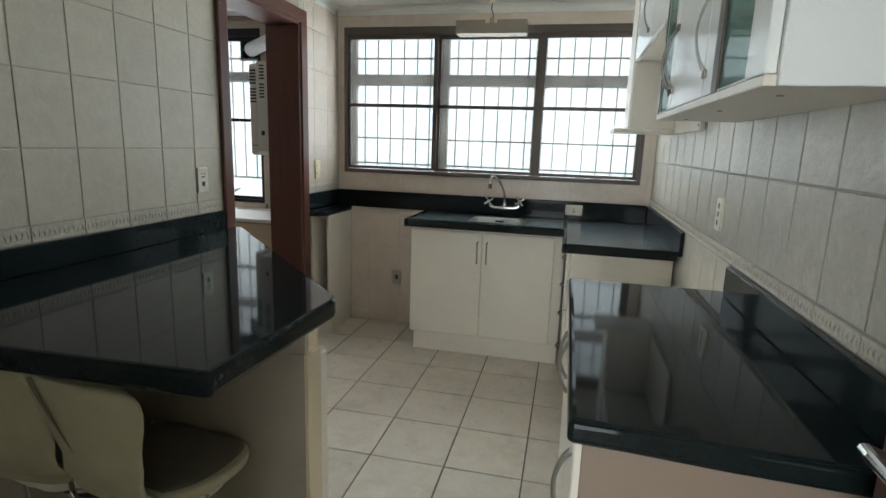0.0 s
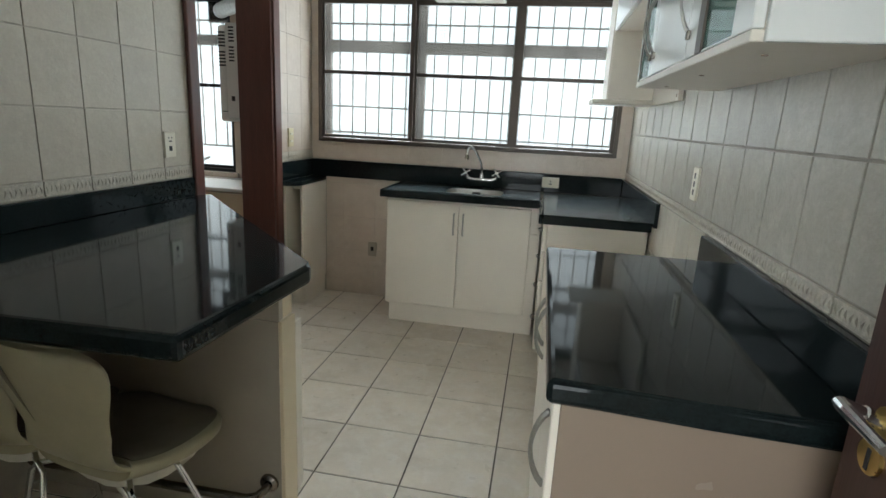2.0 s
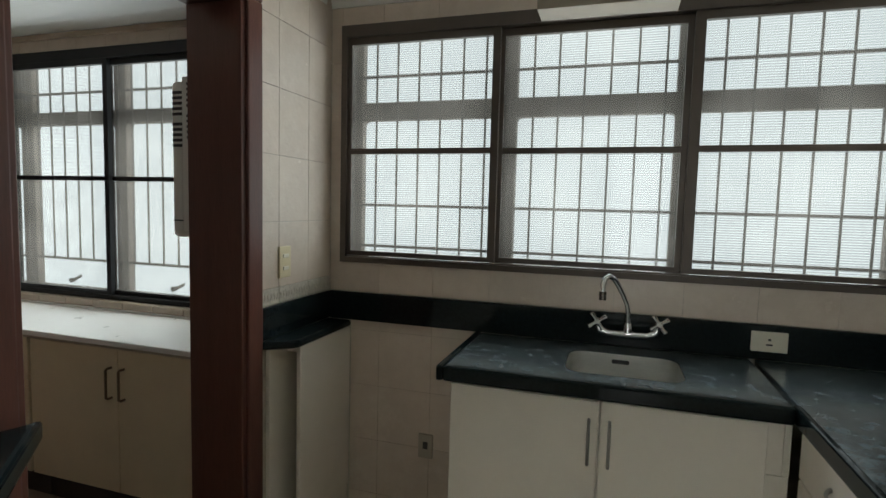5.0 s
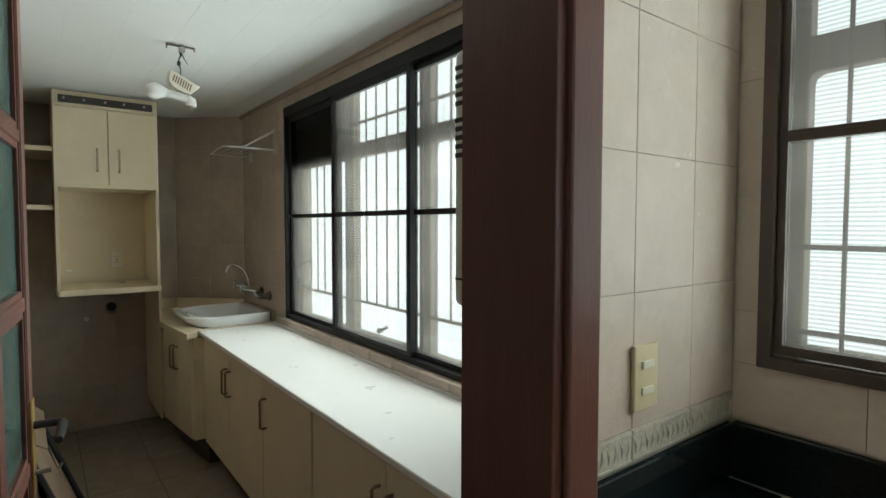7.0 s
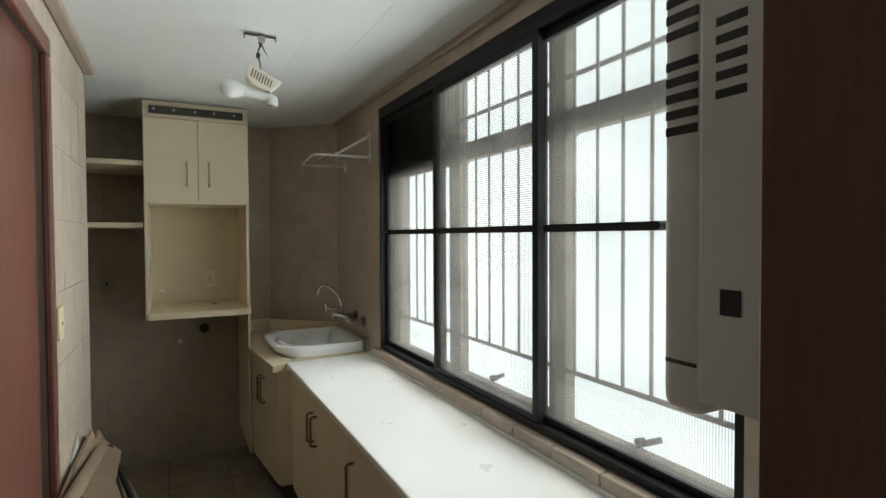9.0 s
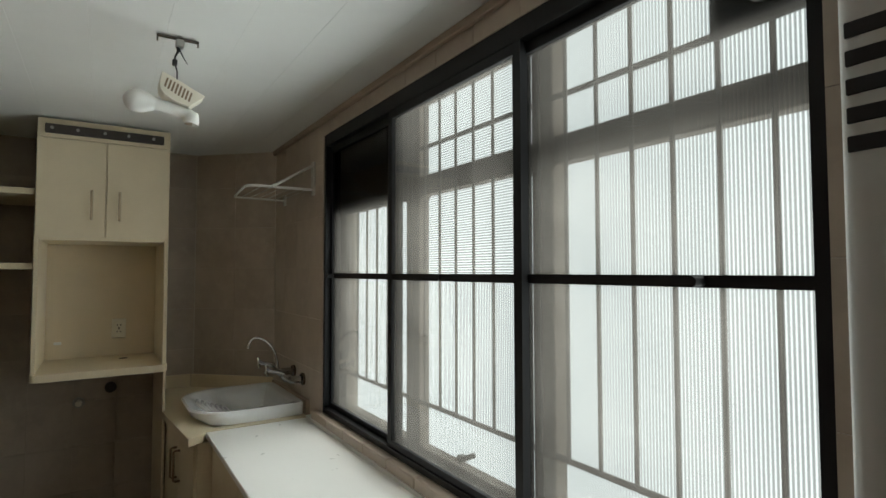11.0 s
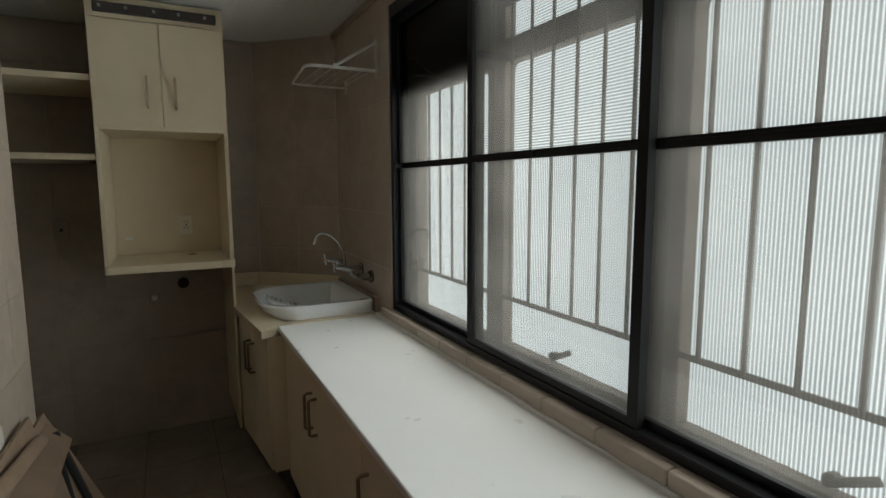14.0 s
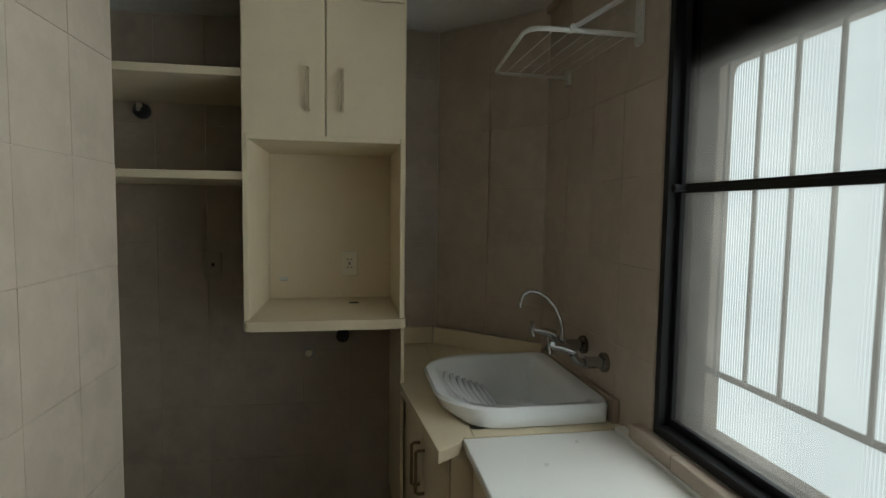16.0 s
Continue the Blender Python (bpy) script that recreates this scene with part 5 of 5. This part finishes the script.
part("pipe", tube([(X_END + 0.004, 2.969, 0.869), (X_END + 0.035, 2.969, 0.869)], 0.03, 16), M_BLACK, dp)

# drying rack
rk = thing("drying_rack", -4.82, 3.65, 1.93, "white folding wire drying rack on the wall", "drying rack")
zz = 1.944
part("frame", tube([(-4.57, 3.79, zz), (-4.57, 3.53, zz), (-4.575, 3.50, zz), (-4.592, 3.482, zz), (-4.62, 3.476, zz), (-5.0, 3.508, zz), (-5.03, 3.513, zz), (-5.046, 3.528, zz), (-5.05, 3.56, zz), (-5.058, 3.788, zz)], [0.0068] * 4 + [0.0055] * 6, 10), M_RACK, rk, smooth=True)
for yy in (3.55, 3.598, 3.645, 3.69, 3.735, 3.772):
    part("wire", tube([(-4.57, yy, zz + 0.002), (-5.054, yy, zz + 0.002)], 0.002, 6), M_RACK, rk)
part("brace", tube([(-4.568, 3.597, zz + 0.004), (-4.566, 3.69, zz + 0.062), (-4.564, 3.79, zz + 0.122)], 0.007, 8), M_RACK, rk)
part("rivet", tube([(-4.556, 3.597, zz + 0.004), (-4.582, 3.597, zz + 0.004)], 0.010, 10), M_RACK, rk)
part("bracket", box(-4.582, -4.550, 3.786, 3.8, 1.915, 2.085, 0.003), M_RACK, rk)
part("bracket", box(-5.075, -5.045, 3.786, 3.8, 1.915, 1.975, 0.003), M_RACK, rk)

# ceiling lamp
ll = thing("laundry_ceiling_lamp", -3.82, 3.1, 2.0, "loose hanging ceiling lamp with two sockets and a bulb", "ceiling lamp")
part("bracket", union(box(-3.826, -3.814, 3.035, 3.155, 2.264, 2.2715, 0.002), box(-3.825, -3.815, 3.035, 3.040, 2.250, 2.264, 0.001), box(-3.825, -3.815, 3.150, 3.155, 2.252, 2.264, 0.001)), M_TARNISH, ll, "dull metal hanging strip")
part("clamp", union(box(-3.834, -3.806, 3.088, 3.112, 2.240, 2.2638, 0.003), box(-3.83, -3.81, 3.092, 3.108, 2.2716, 2.2745, 0.001)), M_STEEL, ll)
part("cord", tube([(-3.82, 3.092, 2.245), (-3.82, 3.096, 2.228), (-3.82, 3.088, 2.21), (-3.82, 3.086, 2.19), (-3.822, 3.094, 2.165), (-3.83, 3.096, 2.12)], [0.004, 0.005, 0.003, 0.003, 0.0022, 0.0022], 6), M_BLACK, ll)
part("cord", tube([(-3.82, 3.097, 2.24), (-3.818, 3.108, 2.215), (-3.816, 3.122, 2.19)], [0.003, 0.0025, 0.001], 6), M_BLACK, ll, "loose black wire end")
part("connector", box(-3.828, -3.812, 3.080, 3.094, 2.180, 2.200, 0.003), M_BLACK, ll)
CAN = [(3.052, 2.156), (3.112, 2.128), (3.176, 2.097), (3.166, 2.088), (3.130, 2.057), (3.108, 2.062), (3.082, 2.072), (3.060, 2.084), (3.047, 2.101), (3.045, 2.122)]
bm = bmesh.new()
_a = [[bm.verts.new((x, y, z)) for y, z in CAN] for x in (-3.885, -3.815)]
bm.faces.new(_a[0])
bm.faces.new(_a[1][::-1])
for i in range(len(CAN)):
    bm.faces.new((_a[0][i], _a[0][(i + 1) % len(CAN)], _a[1][(i + 1) % len(CAN)], _a[1][i]))
bmesh.ops.bevel(bm, geom=list(bm.edges), offset=0.002, segments=1, affect='EDGES')
gb = part("canopy", bm, M_IVORY, ll, "ivory slotted canopy, tilted")
for i in range(8):
    q = i / 7
    yc, zc = 3.064 + 0.068 * q, 2.122 - 0.036 * q
    bm = box(-3.8152, -3.8142, -0.0028, 0.0028, -0.017 + 0.004 * abs(q - 0.5), 0.017 - 0.004 * abs(q - 0.5), 0)
    bmesh.ops.transform(bm, verts=bm.verts, matrix=pose(0, yc, zc, 0, 0, 0) @ pose(0, 0, 0, -16, 0, 0))
    part("slot", bm, M_BRONZE, gb)
part("end_plate", prism([(-3.884, 3.128), (-3.816, 3.128), (-3.816, 3.131), (-3.884, 3.131)], 2.05, 2.056), M_PLWHITE, gb)
part("arm", tube([(-3.85, 3.02, 2.060), (-3.848, 3.06, 2.054), (-3.846, 3.10, 2.046), (-3.845, 3.135, 2.036)], [0.020, 0.019, 0.018, 0.020], 14), M_PLWHITE, ll, smooth=True)
part("bulb", tube([(-3.85, 2.951, 2.062), (-3.85, 2.956, 2.062), (-3.85, 2.966, 2.061), (-3.85, 2.98, 2.060), (-3.85, 2.995, 2.060), (-3.85, 3.008, 2.060), (-3.85, 3.022, 2.060), (-3.85, 3.04, 2.058)], [0.006, 0.018, 0.029, 0.035, 0.036, 0.033, 0.027, 0.019], 20), M_PLWHITE, ll, "white globe bulb", smooth=True)
part("socket", tube([(-3.845, 3.128, 2.040), (-3.843, 3.140, 2.030), (-3.842, 3.140, 2.018), (-3.842, 3.138, 2.008)], [0.018, 0.024, 0.024, 0.023], 14), M_PLWHITE, ll, "empty lamp socket", smooth=True)
part("socket_mouth", tube([(-3.842, 3.138, 2.0078), (-3.842, 3.138, 2.007)], 0.018, 14), M_OUTER, ll)

# gas water heater on the stub wall
gh = thing("gas_water_heater", -2.02, 3.52, 1.26, "white gas water heater with slotted cover on the wall", "water heater")
part("cover", box(-2.154, -2.093, 3.352, 3.70, 1.265, 1.872, 0.020, 4), M_HEATER, gh, smooth=True)
part("body", box(-2.091, -1.905, 3.343, 3.71, 1.29, 1.885, 0.006, 2), M_HEATER, gh)
for grp in (1.618, 1.739):
    for i in range(5):
        zc = grp + 0.0206 * i
        part("slot", box(-2.145, -2.099, 3.3512, 3.354, zc, zc + 0.0115, 0.0006), M_BLACK, gh)
        part("slot", box(-2.068, -2.03, 3.3422, 3.345, zc + 0.03, zc + 0.0405, 0.0006), M_BLACK, gh)
part("label_strip", box(-2.143, -2.098, 3.3508, 3.353, 1.329, 1.334, 0), M_GREEN, gh, "green stripe")
part("label_plate", box(-2.06, -2.035, 3.3418, 3.344, 1.40, 1.43, 0), M_BLACK, gh)
DUCT = [(-2.0, 3.52, 1.885), (-2.0, 3.52, 1.95), (-2.02, 3.53, 2.0), (-2.08, 3.58, 2.045), (-2.18, 3.66, 2.06), (-2.30, 3.75, 2.055), (-2.44, 3.853, 2.045)]
_pts = []
for q0, q1 in zip(DUCT, DUCT[1:]):
    _pts += [tuple(Vector(q0).lerp(Vector(q1), k / 6)) for k in range(6)]
_pts.append(DUCT[-1])
part("duct", tube(_pts, [0.052 + 0.003 * (i % 2) for i in range(len(_pts))], 18), M_FOIL, gh, "ribbed foil exhaust duct")
part("pipe", tube([(-1.97, 3.45, 1.29), (-1.97, 3.45, 1.18), (-1.95, 3.45, 1.15), (-1.906, 3.45, 1.15)], 0.009, 8), M_CHROME, gh)
part("valve", tube([(-1.97, 3.45, 1.22), (-1.97, 3.42, 1.22), (-2.0, 3.39, 1.222)], [0.012, 0.010, 0.008], 8), M_CHROME, gh)

# folded cardboard and frame pieces beside the door
fb = thing("folded_cardboard", -3.3, 2.6, 0, "brown folded cardboard leaning behind the glazed door", "cardboard")
def leaning(p0, p1, p2, p3, th):
    bm = bmesh.new()
    pts = [Vector(p) for p in (p0, p1, p2, p3)]
    n = (pts[1] - pts[0]).cross(pts[3] - pts[0]).normalized() * th
    a = [bm.verts.new(p) for p in pts]
    b = [bm.verts.new(p + n) for p in pts]
    bm.faces.new(a)
    bm.faces.new(b[::-1])
    for i in range(4):
        bm.faces.new((a[i], a[(i + 1) % 4], b[(i + 1) % 4], b[i]))
    return bm
part("panel", leaning((-3.75, 2.70, 0.0), (-4.56, 2.715, 0.0), (-4.53, 2.46, 0.61), (-3.85, 2.46, 0.62), 0.012), M_CARD, fb)
part("panel", leaning((-3.55, 2.60, 0.0), (-4.40, 2.60, 0.0), (-4.38, 2.45, 0.66), (-3.60, 2.45, 0.68), 0.012), M_CARD, fb)
part("flap", leaning((-3.86, 2.47, 0.60), (-4.50, 2.47, 0.60), (-4.47, 2.56, 0.52), (-3.9, 2.57, 0.52), 0.006), M_CARD, fb)
part("tape_edge", tube([(-3.75, 2.712, 0.005), (-3.85, 2.472, 0.62)], 0.010, 6), M_BLACK, fb)
ld = thing("folding_frame", -4.1, 2.72, 0, "black folding metal frame leaning on the cardboard", "folding frame")
part("leg", tube([(-4.45, 2.505, 0.56), (-4.02, 2.70, 0.0)], 0.011, 8), M_BLACK, ld)
part("leg", tube([(-4.46, 2.512, 0.56), (-4.25, 2.74, 0.0)], 0.013, 8), M_BLACK, ld)
part("crossbar", tube([(-4.235, 2.603, 0.28), (-4.355, 2.626, 0.28)], 0.008, 8), M_STEEL, ld)
cr = thing("cardboard_tube", -3.9, 2.5, 0.6, "brown cardboard roll lying over the leaning cardboard", "tube")
part("tube_wall", tube([(-4.30, 2.50, 0.60), (-3.25, 2.49, 0.745)], 0.022, 14), M_CARD, cr, smooth=True)
part("mouth", tube([(-3.2495, 2.49, 0.7451), (-3.2485, 2.49, 0.7452)], 0.018, 14), M_BLACK, cr)
pp = thing("torn_paper", -4.05, 2.44, 0.0, "torn white paper sheet against the wall", "paper")
part("sheet", leaning((-3.85, 2.443, 0.0), (-4.25, 2.443, 0.0), (-4.18, 2.434, 0.72), (-4.02, 2.434, 0.66), 0.003), M_PAPER, pp)


# ---- tiles ----
TILE_W, TILE_H, GAP = 0.205, 0.251, 0.0022
_cache = {}


def tile_mesh(name, w, h, t, material, ch=0.0018):
    key = (name, round(w, 3), round(h, 3), material.name)
    if key not in _cache:
        me = bpy.data.meshes.new(name)
        a, b = w / 2, h / 2
        v = [(x, y, 0) for x, y in ((-a, -b), (a, -b), (a, b), (-a, b))] + [(x, y, t - ch * 0.7) for x, y in ((-a, -b), (a, -b), (a, b), (-a, b))]
        v += [(x, y, t) for x, y in ((-a + ch, -b + ch), (a - ch, -b + ch), (a - ch, b - ch), (-a + ch, b - ch))]
        f = [(8, 9, 10, 11)] + [(i, (i + 1) % 4, 4 + (i + 1) % 4, 4 + i) for i in range(4)] + [(4 + i, 4 + (i + 1) % 4, 8 + (i + 1) % 4, 8 + i) for i in range(4)]
        me.from_pydata(v, [], f)
        me.materials.append(material)
        _cache[key] = me
    return _cache[key]


def border_mesh(w, h, t, material):
    """A border tile with two raised rails and a row of slanted leaf bars between them."""
    key = ("border", round(w, 3), round(h, 3))
    if key not in _cache:
        bm = box(-w / 2, w / 2, -h / 2, h / 2, 0, t, 0)
        for s in (-1, 1):
            add_box(bm, -w / 2 + 0.001, w / 2 - 0.001, s * h * 0.42 - 0.0025, s * h * 0.42 + 0.0025, t, t + 0.002)
        n = max(1, int(w / 0.017))
        for i in range(n):
            x = -w / 2 + (i + 0.5) * w / n
            k = 1 if i % 2 else -1
            vs = [bm.verts.new((x + a, c, z)) for a, c, z in ((-0.006, -k * h * 0.28, t), (0.0, -k * h * 0.28, t), (0.006, k * h * 0.28, t), (0.0, k * h * 0.28, t), (0.0, 0, t + 0.0035))]
            for q in range(4):
                bm.faces.new((vs[q], vs[(q + 1) % 4], vs[4]))
        bmesh.ops.recalc_face_normals(bm, faces=bm.faces)
        me = bpy.data.meshes.new("border_tile")
        bm.to_mesh(me)
        bm.free()
        me.materials.append(material)
        _cache[key] = me
    return _cache[key]


def lay(parent, o, u, v, regions, tw, th, u0, v0, material, t=0.004, name="tile", gap=GAP):
    """Tiles over rectangles (a0, a1, b0, b1) along u and v from o, on a grid through (u0, v0)."""
    o, u, v = Vector(o), Vector(u).normalized(), Vector(v).normalized()
    n = u.cross(v)
    rot = Matrix((u, v, n)).transposed().to_4x4()
    rng = random.Random(len(parent.children) + 7)
    for a0, a1, b0, b1 in regions:
        i = math.floor((a0 - u0) / tw)
        while u0 + i * tw < a1 - 1e-6:
            p, q = max(a0, u0 + i * tw), min(a1, u0 + (i + 1) * tw)
            j = math.floor((b0 - v0) / th)
            while v0 + j * th < b1 - 1e-6:
                r, s = max(b0, v0 + j * th), min(b1, v0 + (j + 1) * th)
                if q - p > 0.012 and s - r > 0.012:
                    ob = new(name, border_mesh(q - p - 2 * gap, s - r - 2 * gap, t, material) if name == "border_tile" else tile_mesh(name, q - p - 2 * gap, s - r - 2 * gap, t, material, min(0.0018, max(0.0007, gap))))
                    ob.parent = parent
                    tilt = pose(0, 0, 0, rng.gauss(0, 0.12), rng.gauss(0, 0.12), 0)
                    ob.matrix_basis = Matrix.Translation(o + u * ((p + q) / 2) + v * ((r + s) / 2)) @ rot @ tilt
                j += 1
            i += 1


ZT = 1.071                              # top of the relief border
# kitchen west wall (normal +x): u runs along +y
W = dict(o=(X_LEFT, 0, 0), u=(0, 1, 0), v=(0, 0, 1))
lay(wall_left, **W, regions=[(0.4, 2.385, ZT, Z_KIT - 0.25), (2.39, 3.28, 2.18, 2.42)], tw=TILE_W, th=TILE_H, u0=2.19, v0=ZT, material=M_TILE)
lay(wall_left, **W, regions=[(3.288, 3.80, 1.087, 2.30)], tw=TILE_W, th=TILE_H, u0=3.412, v0=1.087, material=M_TILE_P, gap=0.0009)
lay(wall_left, **W, regions=[(0.4, 2.385, 1.014, ZT)], tw=TILE_W, th=0.057, u0=2.19, v0=1.014, material=M_BORDER, name="border_tile", t=0.006)
lay(wall_left, **W, regions=[(3.288, 3.80, 1.024, 1.087)], tw=TILE_W, th=0.063, u0=3.41, v0=1.024, material=M_BORDER, name="border_tile", t=0.006)
lay(wall_left, **W, regions=[(0.4, 0.94, 0.0, 1.014), (3.288, 3.40, 0.0, 1.014)], tw=TILE_W, th=TILE_H, u0=2.19, v0=1.014, material=M_TILE)
# kitchen east wall (normal -x): u runs along -y
Wd = dict(o=(X_RIGHT, 0, 0), u=(0, -1, 0), v=(0, 0, 1))
lay(wall_right, **Wd, regions=[(-3.80, -0.6, 1.063, 2.32)], tw=0.1995, th=TILE_H, u0=-1.289, v0=1.063, material=M_TILE_G, gap=0.003)
lay(wall_right, **Wd, regions=[(-3.80, -0.6, 1.019, 1.063)], tw=0.1995, th=0.044, u0=-1.289, v0=1.019, material=M_BORDER, name="border_tile", t=0.006)
lay(wall_right, **Wd, regions=[(-2.79, -1.93, 0.0, 1.019)], tw=0.1995, th=TILE_H, u0=-1.289, v0=1.019, material=M_TILE)
# kitchen window wall (normal -y): u runs along +x
Wn = dict(o=(0, Y_WIN, 0), u=(1, 0, 0), v=(0, 0, 1))
lay(wall_window, **Wn, regions=[(-1.698, 0.553, 1.024, KW[2]), (KW[1], 0.553, KW[2], 2.26), (-1.698, KW[0], KW[2], 2.26), (KW[0], KW[1], KW[3], 2.26)], tw=TILE_W * 1.2, th=TILE_H, u0=-1.698, v0=ZT - 0.05, material=M_TILE_P, gap=0.0006)
lay(wall_window, **Wn, regions=[(-1.59, -0.97, 0.0, 0.895)], tw=TILE_W * 1.2, th=TILE_H, u0=-1.698, v0=0.10, material=M_TILE_P, gap=0.0006)
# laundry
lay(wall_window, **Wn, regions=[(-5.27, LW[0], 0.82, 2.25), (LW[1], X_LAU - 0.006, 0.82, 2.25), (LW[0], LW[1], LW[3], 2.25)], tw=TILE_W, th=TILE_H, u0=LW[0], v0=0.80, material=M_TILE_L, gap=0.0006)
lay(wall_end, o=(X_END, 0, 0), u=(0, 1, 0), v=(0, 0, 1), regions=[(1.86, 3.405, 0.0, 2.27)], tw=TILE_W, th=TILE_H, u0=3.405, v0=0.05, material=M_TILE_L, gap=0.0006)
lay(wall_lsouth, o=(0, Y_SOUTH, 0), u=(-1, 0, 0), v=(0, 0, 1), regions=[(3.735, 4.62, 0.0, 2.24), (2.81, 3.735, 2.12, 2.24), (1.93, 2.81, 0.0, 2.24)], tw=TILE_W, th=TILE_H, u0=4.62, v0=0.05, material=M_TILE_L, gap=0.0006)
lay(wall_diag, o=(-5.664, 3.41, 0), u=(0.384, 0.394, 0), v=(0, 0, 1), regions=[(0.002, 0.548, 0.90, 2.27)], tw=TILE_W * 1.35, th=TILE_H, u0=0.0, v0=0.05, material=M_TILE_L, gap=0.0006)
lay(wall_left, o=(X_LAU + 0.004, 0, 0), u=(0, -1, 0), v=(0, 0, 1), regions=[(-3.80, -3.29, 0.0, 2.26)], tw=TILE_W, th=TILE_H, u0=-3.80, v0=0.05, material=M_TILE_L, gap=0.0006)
# floor
lay(floor, o=(0, 0, -0.004), u=(1, 0, 0), v=(0, 1, 0), regions=[(-1.80, 0.555, -0.22, 3.80)], tw=0.3395, th=0.344, u0=-0.769, v0=2.395, material=M_FLOOR, name="floor_tile", gap=0.0033)
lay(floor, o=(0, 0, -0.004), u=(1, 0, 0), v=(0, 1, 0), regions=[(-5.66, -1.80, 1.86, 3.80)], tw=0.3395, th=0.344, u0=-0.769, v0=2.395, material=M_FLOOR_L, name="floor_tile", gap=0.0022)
lay(floor, o=(0, 0, -0.004), u=(1, 0, 0), v=(0, 1, 0), regions=[(-1.9, 0.555, -2.4, -0.22)], tw=0.3395, th=0.344, u0=-0.769, v0=2.395, material=M_FLOOR, name="floor_tile", gap=0.0033)
